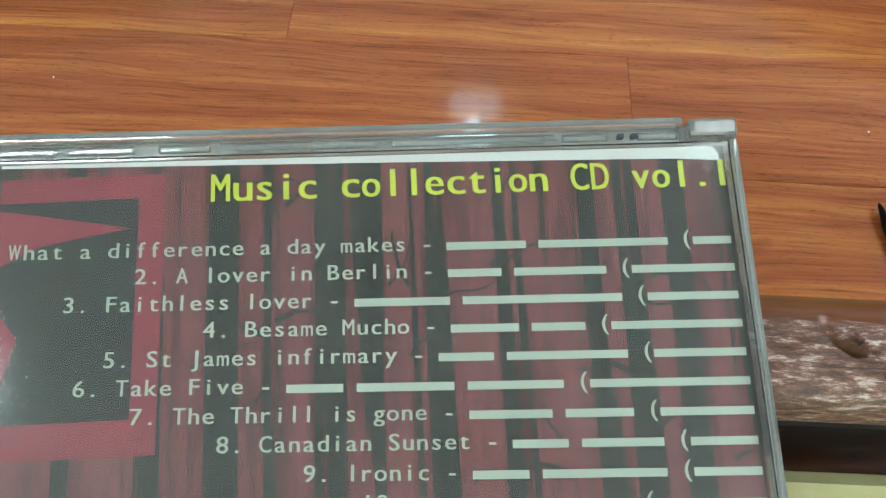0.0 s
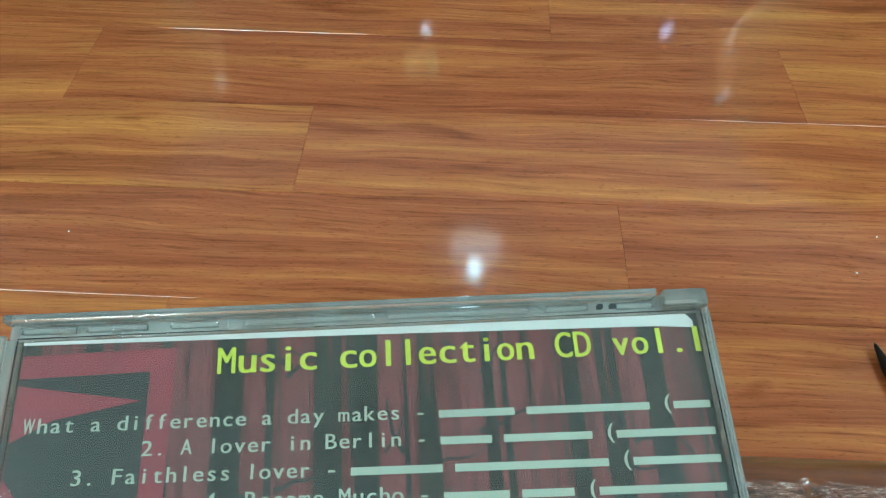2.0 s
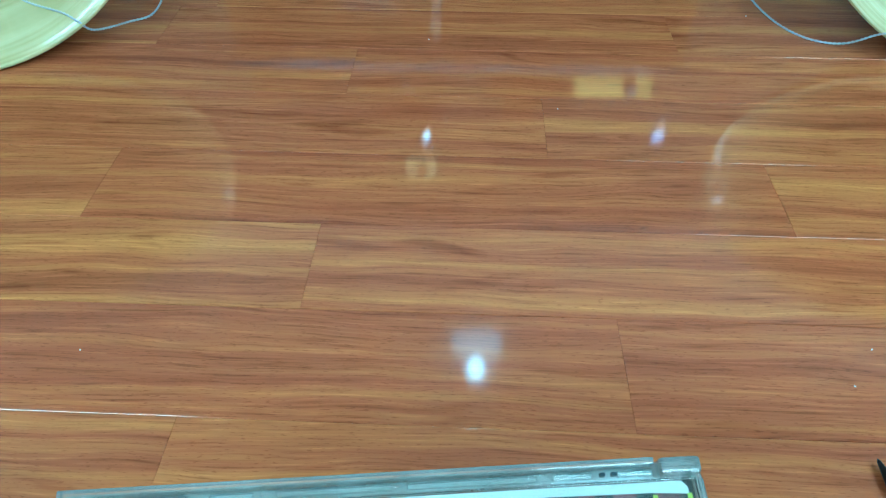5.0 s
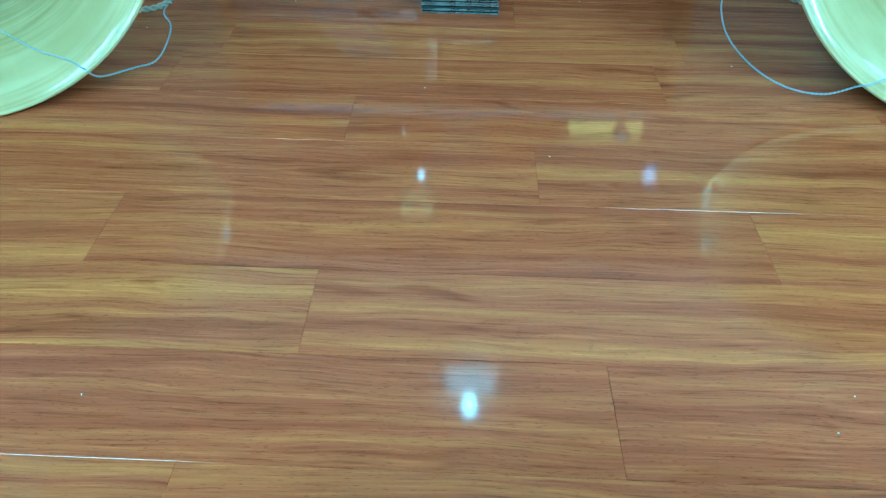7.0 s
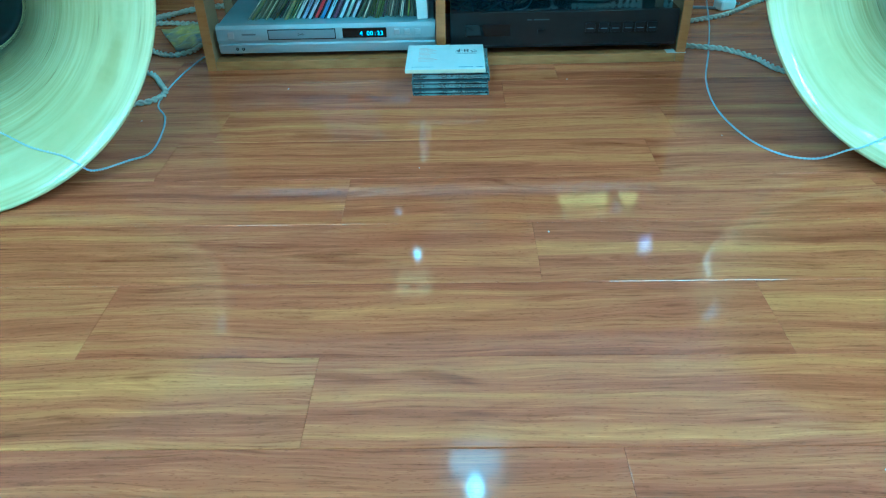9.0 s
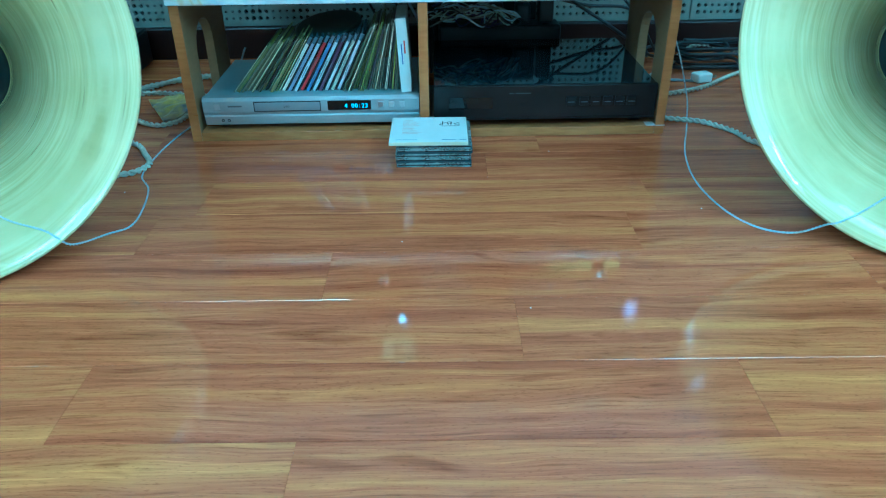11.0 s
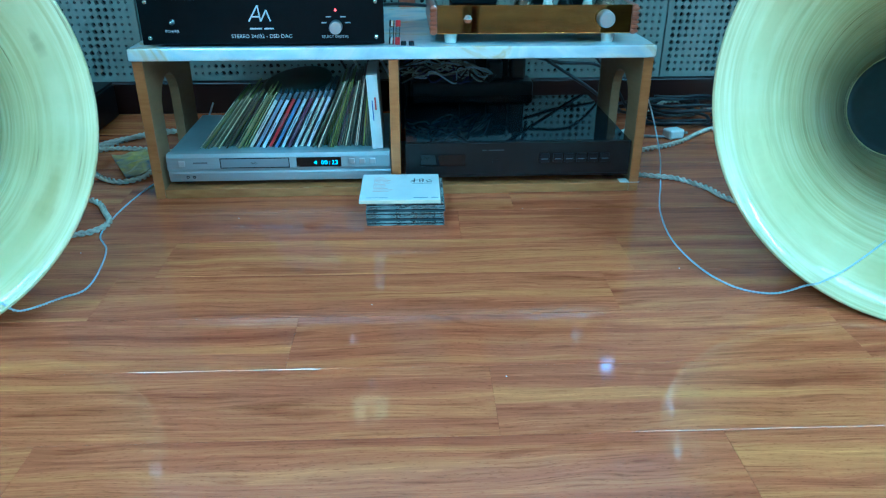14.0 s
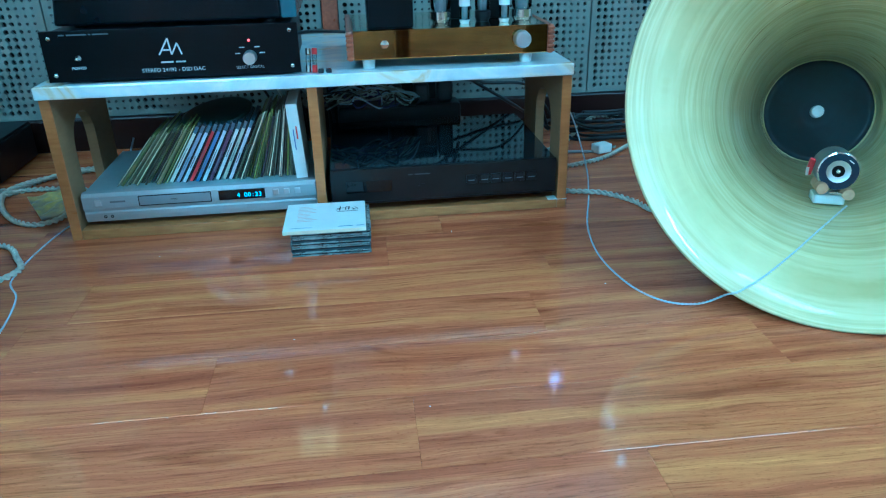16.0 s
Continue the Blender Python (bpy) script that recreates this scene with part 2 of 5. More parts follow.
def rail_material():
    """Orange-brown varnish, smooth on the far slope, crackled and worn along the near edge, with pale glints painted
    in.
    """
    m = bpy.data.materials.new("worn_varnished_rail")
    m.use_nodes = True
    nt = m.node_tree
    b = nt.nodes["Principled BSDF"]
    tc = nt.nodes.new("ShaderNodeTexCoord")
    sep = nt.nodes.new("ShaderNodeSeparateXYZ")
    nt.links.new(tc.outputs["Object"], sep.inputs[0])

    def layer(stretch, detail, rough=0.6):
        mp = nt.nodes.new("ShaderNodeMapping")
        mp.inputs["Scale"].default_value = stretch
        nt.links.new(tc.outputs["Object"], mp.inputs[0])
        n = nt.nodes.new("ShaderNodeTexNoise")
        n.inputs["Scale"].default_value, n.inputs["Detail"].default_value, n.inputs["Roughness"].default_value = 1.0, detail, rough
        nt.links.new(mp.outputs[0], n.inputs[0])
        return n.outputs["Fac"]

    crackle, grain, ragged = layer((190, 620, 620), 5, 0.72), layer((22, 420, 420), 4), layer((90, 300, 300), 3)
    wear = nt.nodes.new("ShaderNodeMath")
    wear.operation = "MULTIPLY_ADD"
    wear.inputs[1].default_value = 0.005
    nt.links.new(ragged, wear.inputs[0])
    nt.links.new(sep.outputs[1], wear.inputs[2])
    mask = nt.nodes.new("ShaderNodeMapRange")
    mask.inputs[1].default_value, mask.inputs[2].default_value = -1.3330, -1.3345
    nt.links.new(wear.outputs[0], mask.inputs[0])
    smooth_col = ramp(nt, grain, [(0.30, (0.075, 0.020, 0.005)), (0.55, (0.155, 0.046, 0.010)), (0.75, (0.22, 0.075, 0.016))])
    # the palest tone paints the lamp's glints on the worn, crackled varnish
    worn_glint_col = ramp(nt, crackle, [(0.34, (0.022, 0.008, 0.005)), (0.46, (0.11, 0.040, 0.022)), (0.54, (0.24, 0.12, 0.085)), (0.62, (0.62, 0.53, 0.49))])
    mx = nt.nodes.new("ShaderNodeMix")
    mx.data_type = "RGBA"
    nt.links.new(mask.outputs[0], mx.inputs[0])
    nt.links.new(smooth_col, mx.inputs[6])
    nt.links.new(worn_glint_col, mx.inputs[7])
    crack = nt.nodes.new("ShaderNodeMix")
    crack.data_type, crack.blend_type = "RGBA", "MULTIPLY"
    crack.inputs[0].default_value = 1.0
    nt.links.new(mx.outputs[2], crack.inputs[6])
    nt.links.new(ramp(nt, layer((14, 700, 700), 2), [(0.27, (0.22, 0.16, 0.14)), (0.33, (1, 1, 1))]), crack.inputs[7])
    nt.links.new(crack.outputs[2], b.inputs["Base Color"])
    b.inputs["Roughness"].default_value = 0.28
    b.inputs["Coat Weight"].default_value = 0.9
    b.inputs["Coat Roughness"].default_value = 0.16
    b.inputs["Coat IOR"].default_value = 1.6
    amount = nt.nodes.new("ShaderNodeMath")
    amount.operation = "MULTIPLY_ADD"
    amount.inputs[1].default_value, amount.inputs[2].default_value = 0.8, 0.06
    nt.links.new(mask.outputs[0], amount.inputs[0])
    bp = nt.nodes.new("ShaderNodeBump")
    bp.inputs["Distance"].default_value = 0.0016
    nt.links.new(amount.outputs[0], bp.inputs["Strength"])
    nt.links.new(crackle, bp.inputs["Height"])
    nt.links.new(bp.outputs[0], b.inputs["Normal"])
    nt.links.new(bp.outputs[0], b.inputs["Coat Normal"])
    return m


FLOOR = laminate_material()
BAMBOO = bamboo_material()
MARBLE = marble_material()
PRINT = print_material()
# the lid's haze is diffuse white standing in for glare on scratched plastic
CLEAR = clear_material("clear_polystyrene", (0.96, 0.98, 0.97), 0.10, 0.018)
GLASS = clear_material("tube_glass", (0.90, 0.93, 0.94), 0.02)
EDGE_PLASTIC = clear_material("clear_case_edge", (0.86, 0.92, 0.91), 0.08, 0.28)
RIM_PLASTIC = clear_material("clear_case_rim", (0.93, 0.97, 0.96), 0.05, 0.20)
TAN_WOOD = mat("varnished_pine", (0.30, 0.125, 0.030), 0.3, scale=30, stretch=(1, 1, 6), color2=(0.42, 0.20, 0.055), coat=0.3, bump=0.15)
TAN_WOOD_X = mat("varnished_pine_long_grain", (0.26, 0.12, 0.03), 0.3, scale=30, stretch=(1, 6, 6), color2=(0.42, 0.23, 0.07), coat=0.3, bump=0.15)
INNER_WOOD = mat("plain_beige_board", (0.24, 0.16, 0.07), 0.5, scale=25, stretch=(1, 1, 5), bump=0.1)
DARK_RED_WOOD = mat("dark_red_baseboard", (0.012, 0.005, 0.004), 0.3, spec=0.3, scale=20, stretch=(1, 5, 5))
CHEEK_WOOD = mat("rosewood_cheek", (0.16, 0.05, 0.02), 0.3, scale=120, stretch=(1, 5, 1), color2=(0.30, 0.10, 0.04), coat=0.5)
RAIL_WOOD = rail_material()
RAW_WOOD = mat("raw_gouged_wood", (0.05, 0.020, 0.008), 0.7, scale=300, color2=(0.17, 0.075, 0.025), bump=0.6)
CREAM_VINYL = mat("cream_vinyl", (0.55, 0.55, 0.25), 0.4, scale=130, vary=0.1, bump=0.5, color2=(0.68, 0.67, 0.36))
CRACK = mat("dark_crack_line", (0.10, 0.085, 0.03), 0.8)
PANEL_PAINT = mat("cream_panel_paint", (0.185, 0.195, 0.165), 0.5, vary=0.06, scale=14)
BLACK_GAP = mat("black_backing_felt", (0.006, 0.007, 0.007), 0.9)
WALL_PAINT = mat("wall_paint", (0.82, 0.81, 0.77), 0.8, vary=0.05, scale=8)
CEILING_PAINT = mat("ceiling_paint", (0.80, 0.80, 0.80), 0.9, vary=0.04, scale=8)
SILVER = mat("brushed_silver", (0.42, 0.45, 0.47), 0.42, 0.35, vary=0.06, scale=60, stretch=(0.3, 6, 6))
SILVER_TOP = mat("satin_grey_lid", (0.36, 0.42, 0.45), 0.4, 0.4, vary=0.06, scale=80)
SILVER_DARK = mat("grey_drawer_face", (0.28, 0.30, 0.32), 0.4, 0.35, vary=0.05)
BLACK_PANEL = mat("black_anodised_panel", (0.0025, 0.003, 0.004), 0.42, spec=0.14, vary=0.3, scale=200)
BLACK_GLOSS = mat("black_gloss", (0.013, 0.019, 0.025), 0.11, vary=0.3, rough_vary=0.03, scale=60)
BLACK_SATIN = mat("black_satin", (0.006, 0.006, 0.007), 0.4, spec=0.3, vary=0.25, scale=90)
LID_GLOSS = mat("glossy_black_lid", (0.010, 0.014, 0.018), 0.035, spec=0.6, vary=0.2, rough_vary=0.015, scale=60)
BROWN_GLOSS = mat("smoked_brown_fascia", (0.014, 0.013, 0.013), 0.2, spec=0.25, vary=0.15, rough_vary=0.03)
DECK_BLACK = mat("deck_black", (0.003, 0.004, 0.006), 0.22, spec=0.2, vary=0.3, rough_vary=0.05)
# near black stands in for the shade under the stool's rail
SHADE_BLACK = mat("shade_black_board", (0.010, 0.007, 0.005), 0.6, spec=0.2)
DISPLAY = mat("display_window", (0.004, 0.004, 0.005), 0.08, rough_vary=0.03)
GLOW_BLUE = mat("lit_blue_digits", (0.35, 0.75, 1.0), 0.5, emit=1.3)
GLOW_RED = mat("lit_red_led", (1.0, 0.05, 0.04), 0.5, emit=5.0)
WHITE_PRINT = mat("white_silkscreen", (0.72, 0.74, 0.75), 0.5, vary=0.04)
GREY_PRINT = mat("grey_silkscreen", (0.16, 0.17, 0.18), 0.5, vary=0.04)
# light and dark tones in the gold imitate swirls mirrored in the plate
GOLD = mat("polished_gold_plate", (0.085, 0.058, 0.017), 0.05, 1.0, scale=34, rough_vary=0.03, stretch=(0.4, 1, 1.6), color2=(0.20, 0.135, 0.035))
CHROME = mat("polished_steel", (0.62, 0.64, 0.62), 0.12, 1.0, vary=0.05)
STEEL_TOP = mat("mirror_top_plate", (0.60, 0.58, 0.46), 0.1, 1.0, vary=0.05, scale=12)
ALU = mat("turned_aluminium", (0.62, 0.64, 0.66), 0.34, 0.9, vary=0.05)
WHITE_PLASTIC = mat("white_plastic", (0.72, 0.74, 0.70), 0.4, vary=0.05)
CONE = mat("dark_paper_cone", (0.020, 0.028, 0.032), 0.6, vary=0.2, scale=70, bump=0.3)
CORK = mat("pale_cork_wood", (0.40, 0.27, 0.14), 0.65, scale=90, color2=(0.52, 0.38, 0.22), bump=0.3)
RED_PLASTIC = mat("red_plastic", (0.36, 0.018, 0.022), 0.35, vary=0.1)
NAVY = mat("navy_ring", (0.010, 0.022, 0.045), 0.15, vary=0.1)
ROPE_DARK = mat("dark_braided_sleeve", (0.26, 0.25, 0.20), 0.7, vary=0.25, scale=400, bump=0.5)
ROPE = mat("grey_braided_sleeve", (0.56, 0.55, 0.45), 0.7, vary=0.25, scale=400, bump=0.5)
WIRE = mat("pale_twisted_wire", (0.58, 0.62, 0.66), 0.4, vary=0.1, scale=200)
BLACK_RUBBER = mat("black_rubber", (0.010, 0.011, 0.013), 0.45, vary=0.2)
BLUE_RUBBER = mat("blue_cable_jacket", (0.03, 0.03, 0.12), 0.45, vary=0.2)
PAPER_WHITE = mat("white_card", (0.72, 0.74, 0.72), 0.45, vary=0.05, scale=60)
PAPER_CREAM = mat("cream_card", (0.70, 0.66, 0.50), 0.5, vary=0.06, scale=60)
YELLOW_INK = mat("yellow_ink", (0.62, 0.72, 0.05), 0.5, vary=0.05)
MINT_INK = mat("pale_green_ink", (0.46, 0.54, 0.45), 0.5, vary=0.05)
ROSE_INK = mat("rose_ink", (0.24, 0.035, 0.055), 0.5, vary=0.18, scale=160)
DARK_INK = mat("dark_green_ink", (0.016, 0.028, 0.026), 0.5, vary=0.3, scale=120)
GREEN_DISC = mat("dark_green_mat", (0.012, 0.022, 0.018), 0.35, vary=0.3)
LAMP = mat("white_lamp_diffuser", (1.0, 0.97, 0.92), 0.5, vary=0.0, emit=31.0)
LAMP_DIM = mat("dim_lamp_diffuser", (1.0, 0.97, 0.92), 0.5, vary=0.0, emit=19.0)
LAMP_FILL = mat("fill_lamp_diffuser", (1.0, 0.97, 0.92), 0.5, vary=0.0, emit=74.0)
SPOT = mat("cool_spot_lamp", (0.86, 0.94, 1.0), 0.5, vary=0.0, emit=42.0)
SPOT_DIM = mat("dim_spot_lamp", (0.85, 0.94, 1.0), 0.5, vary=0.0, emit=34.0)
SPOT_VIOLET = mat("violet_spot_lamp", (0.74, 0.70, 1.0), 0.5, vary=0.0, emit=11.0)
SPOT_SOFT = mat("soft_panel_lamp", (0.90, 0.96, 1.0), 0.5, vary=0.0, emit=4.0)
SPOT_WARM = mat("amber_glow", (1.0, 0.80, 0.36), 0.5, vary=0.0, emit=1.5)
SPOT_SIDE = mat("bright_cool_bulb", (0.86, 0.94, 1.0), 0.5, vary=0.0, emit=60.0)


# ---------- mesh helpers ----------
def thing(name, label, category, m=None, group="", kind=""):
    ob = new(name)
    ob.empty_display_size = 0.05
    if m is not None:
        ob.matrix_basis = m
    return tagged(ob, label, category, group, kind)


def part(name, bm, material, parent=None, label="", smooth=False):
    me = bpy.data.meshes.new(name)
    bmesh.ops.recalc_face_normals(bm, faces=bm.faces)
    bm.to_mesh(me)
    bm.free()
    for one in material if isinstance(material, tuple) else (material,):
        me.materials.append(one)
    if smooth:
        for p in me.polygons:
            p.use_smooth = True
    ob = new(name, me)
    ob.parent = parent
    return tagged(ob, label)


def add_box(bm, x0, x1, y0, y1, z0, z1, bevel=0.0, m=None, segments=2):
    r = bmesh.ops.create_cube(bm, size=1)
    vs = r["verts"]
    for v in vs:
        v.co = Vector(((x0 + x1) / 2 + v.co.x * (x1 - x0), (y0 + y1) / 2 + v.co.y * (y1 - y0), (z0 + z1) / 2 + v.co.z * (z1 - z0)))
    if m is not None:
        bmesh.ops.transform(bm, matrix=m, verts=vs)
    if bevel:
        es = list({e for v in vs for e in v.link_edges})
        bmesh.ops.bevel(bm, geom=es, offset=bevel, segments=segments, affect="EDGES", profile=0.5)
    return bm


def box(x0, x1, y0, y1, z0, z1, bevel=0.0, m=None):
    return add_box(bmesh.new(), x0, x1, y0, y1, z0, z1, bevel, m)


def add_lathe(bm, profile, n=32, m=None, closed=False):
    """Turns (radius, z) pairs round z."""
    m = m or Matrix.Identity(4)
    rings = []
    for r, z in profile:
        if r < 1e-6:
            rings.append([bm.verts.new(m @ Vector((0, 0, z)))])
        else:
            rings.append([bm.verts.new(m @ Vector((r * math.cos(a), r * math.sin(a), z))) for a in (2 * math.pi * k / n for k in range(n))])
    pairs = list(zip(rings, rings[1:])) + ([(rings[-1], rings[0])] if closed else [])
    for a, b in pairs:
        for k in range(n):
            k2 = (k + 1) % n
            if len(a) == 1 and len(b) == 1:
                continue
            if len(a) == 1:
                bm.faces.new((a[0], b[k], b[k2]))
            elif len(b) == 1:
                bm.faces.new((a[k], b[0], a[k2]))
            else:
                bm.faces.new((a[k], b[k], b[k2], a[k2]))
    return bm


def lathe(profile, n=32, m=None, closed=False):
    return add_lathe(bmesh.new(), profile, n, m, closed)


def plate(outer, hole, thick, to3):
    """A flat board with one opening; outer and hole are 2D rings, to3(a, b, d) lays them out at depth d."""
    bm = bmesh.new()
    edges = []
    for ring in (outer, hole):
        vs = [bm.verts.new(to3(a, b, 0)) for a, b in ring]
        edges += [bm.edges.new((vs[k], vs[(k + 1) % len(vs)])) for k in range(len(vs))]
    bmesh.ops.triangle_fill(bm, edges=edges, use_beauty=True)
    r = bmesh.ops.extrude_face_region(bm, geom=list(bm.faces))
    shift = Vector(to3(0, 0, thick)) - Vector(to3(0, 0, 0))
    bmesh.ops.translate(bm, vec=shift, verts=[g for g in r["geom"] if isinstance(g, bmesh.types.BMVert)])
    return bm


def smooth_path(pts, n):
    """Catmull-Rom through the points, as n + 1 even steps."""
    P = [Vector(p) for p in pts]
    P = [P[0] * 2 - P[1]] + P + [P[-1] * 2 - P[-2]]
    dense = []
    for k in range(1, len(P) - 2):
        a, b, c, d = P[k - 1:k + 3]
        for s in range(24):
            t = s / 24
            dense.append(0.5 * ((2 * b) + (c - a) * t + (2 * a - 5 * b + 4 * c - d) * t * t + (3 * b - a - 3 * c + d) * t ** 3))
    dense.append(P[-2])
    run = [0.0]
    for a, b in zip(dense, dense[1:]):
        run.append(run[-1] + (b - a).length)
    out, j = [], 0
    for k in range(n + 1):
        s = run[-1] * k / n
        while j < len(run) - 2 and run[j + 1] < s:
            j += 1
        w = (s - run[j]) / max(1e-9, run[j + 1] - run[j])
        out.append(dense[j].lerp(dense[j + 1], min(1, w)))
    return out, run[-1]


def add_tube(bm, pts, r, sides=6):
    rings = []
    for k, p in enumerate(pts):
        d = (pts[min(k + 1, len(pts) - 1)] - pts[max(k - 1, 0)]).normalized()
        u = d.cross(Vector((0, 0, 1)))
        u = u.normalized() if u.length > 1e-4 else Vector((1, 0, 0))
        v = d.cross(u)
        rings.append([bm.verts.new(p + r * (math.cos(a) * u + math.sin(a) * v)) for a in (2 * math.pi * q / sides for q in range(sides))])
    for a, b in zip(rings, rings[1:]):
        for q in range(sides):
            bm.faces.new((a[q], a[(q + 1) % sides], b[(q + 1) % sides], b[q]))
    bm.faces.new(rings[0])
    bm.faces.new(rings[-1][::-1])


def cable(pts, r, strands=1, pitch=0.02, fill=0.55):
    """A cable along the points; with strands, that many twisted round each other."""
    bm = bmesh.new()
    length = smooth_path(pts, 2)[1]
    if strands == 1:
        add_tube(bm, smooth_path(pts, max(12, int(length / 0.008)))[0], r, 8)
        return bm
    n = int(length / pitch * 8)
    core = smooth_path(pts, n)[0]
    for s in range(strands):
        line = []
        for k, p in enumerate(core):
            d = (core[min(k + 1, n)] - core[max(k - 1, 0)]).normalized()
            u = d.cross(Vector((0, 0, 1)))
            u = u.normalized() if u.length > 1e-4 else Vector((1, 0, 0))
            v = d.cross(u)
            a = 2 * math.pi * (k / 8 + s / strands)
            line.append(p + r * fill * (math.cos(a) * u + math.sin(a) * v))
        before = len(bm.faces)
        add_tube(bm, line, r * 0.5, 6)
        bm.faces.ensure_lookup_table()
        for f in bm.faces[before:]:
            f.material_index = 1 if s == strands - 1 and strands > 2 else 0
    return bm


GLYPHS = {}


def glyph(ch):
    """Vertices and faces of one letter of the built-in font, in a box of size 1."""
    if ch not in GLYPHS:
        cu = bpy.data.curves.new("letter", "FONT")
        cu.body, cu.size, cu.resolution_u = ch, 1.0, 3
        ob = new("letter", cu)
        me = bpy.data.meshes.new_from_object(ob.evaluated_get(bpy.context.evaluated_depsgraph_get()))
        vs, fs = [tuple(v.co) for v in me.vertices], [tuple(p.vertices) for p in me.polygons]
        bpy.data.objects.remove(ob)
        bpy.data.curves.remove(cu)
        bpy.data.meshes.remove(me)
        xs = [v[0] for v in vs] or [0, 0]
        GLYPHS[ch] = (vs, fs, min(xs), max(xs))
    return GLYPHS[ch]


def add_text(bm, text, x, y, size, advance=None, m=None, width=1.0, bold=0.0):
    """Letters from (x, y) in the xy plane. advance: fixed step. A '#' lays a plain bar for one unreadable or withheld letter."""
    m = m or Matrix.Identity(4)
    for ch in text:
        if ch == "#":
            step = advance or size * 0.55
            q = [(x - 0.02 * step, y), (x + step * 1.02, y), (x + step * 1.02, y + size * 0.36), (x - 0.02 * step, y + size * 0.36)]
            bm.faces.new([bm.verts.new(m @ Vector((a, b, 0))) for a, b in q])
        elif ch != " ":
            vs, fs, lo, hi = glyph(ch)
            w = (hi - lo) * size * width
            ox = x + (advance - w) / 2 if advance else x
            k = 1.0
            if advance and w > advance * 0.82:
                k = advance * 0.82 / w
                ox = x + advance * 0.06
            for q in (0, 1) if bold else (0,):
                made = [bm.verts.new(m @ Vector((ox + q * bold * size + (a - lo) * size * width * k, y + b * size, q * 0.00003))) for a, b, c in vs]
                for f in fs:
                    bm.faces.new([made[i] for i in f])
            step = advance or w + size * 0.09
        else:
            step = advance or size * 0.32
        x += step
    return bm


UPRIGHT = pose(0, 0, 0, 90, 0, 0)   # lays xy writing on a face that looks towards -y


# ---------- the room ----------
SLOPE = radians(-0.87)            # the floor's joints run a little askew to the cabinet
ROW_EDGES = [-3.516, -3.394, -3.272, -3.15, -3.028, -2.906, -2.784, -2.662, -2.54, -2.418, -2.296, -2.174, -2.052, -1.93, -1.808, -1.686, -1.563, -1.44, -1.315, -1.191, -1.068, -0.948,
             -0.829, -0.704, -0.574, -0.450, -0.326, -0.202, -0.078, 0.046, 0.170, 0.294, 0.418, 0.542, 0.666]
ROW_JOINT = {-1.068: 0.157, -0.948: -0.133, -0.829: 0.356, -0.704: 0.110, -0.574: -0.143, -0.450: 0.31, -1.191: -0.21, -0.326: -0.38}
PLANK = 0.744

floor = tagged(new("floor", bpy.data.meshes.new("floor")), "glossy red-brown laminate plank floor with worn edges", "floor", kind="structure")
bmf = bmesh.new()
add_box(bmf, -3.2, 3.2, -5.5, 0.68, -0.06, -0.0125)
bmf.to_mesh(floor.data)
bmf.free()
floor.data.materials.append(BLACK_GAP)


def room_wall(name, x0, x1, y0, y1, z0, z1, material, label):
    ob = part(name, box(x0, x1, y0, y1, z0, z1), material)
    return tagged(ob, label, "wall", kind="structure")


room_wall("wall_south", -3.3, 3.3, -5.6, -5.5, -0.06, 2.6, WALL_PAINT, "plain pale painted room wall")
room_wall("wall_west", -3.3, -3.2, -5.5, 0.64, -0.06, 2.6, WALL_PAINT, "plain pale painted side wall")
room_wall("wall_east", 3.2, 3.3, -5.5, 0.64, -0.06, 2.6, WALL_PAINT, "plain pale painted side wall")
tagged(part("ceiling", box(-3.3, 3.3, -5.6, 0.72, 2.6, 2.7), CEILING_PAINT), "plain white ceiling", "ceiling", kind="structure")

# acoustic wall behind the equipment: perforated boards on a dark wooden base, plain boards above
WALL_Y = 0.62
partition = thing("wall_north", "cream perforated acoustic wall panels over a dark baseboard", "wall", kind="structure")
part("backing", box(-3.3, 3.3, WALL_Y + 0.02, WALL_Y + 0.08, 0.0, 2.599), BLACK_GAP, partition)
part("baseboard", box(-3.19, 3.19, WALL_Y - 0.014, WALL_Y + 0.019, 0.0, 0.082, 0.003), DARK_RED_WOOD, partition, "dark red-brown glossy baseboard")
part("wooden_post", box(-0.004, 0.036, WALL_Y - 0.010, WALL_Y + 0.019, 0.083, 0.604, 0.002), CHEEK_WOOD, partition, "narrow brown wooden upright")
for a, b in ((-3.19, -2.004), (2.004, 3.19)):
    part("side_board", box(a, b, WALL_Y, WALL_Y + 0.019, 0.084, 0.604, 0.001), PANEL_PAINT, partition)
for k in range(5):
    a, b = -3.19 + 1.276 * k, -1.918 + 1.276 * k
    part("middle_board", box(a, b, WALL_Y, WALL_Y + 0.019, 0.608, 1.248, 0.001), PANEL_PAINT, partition, "plain cream wall board")
    part("upper_board", box(a, b, WALL_Y, WALL_Y + 0.019, 1.252, 2.598, 0.001), WALL_PAINT, partition, "plain white upper wall board")


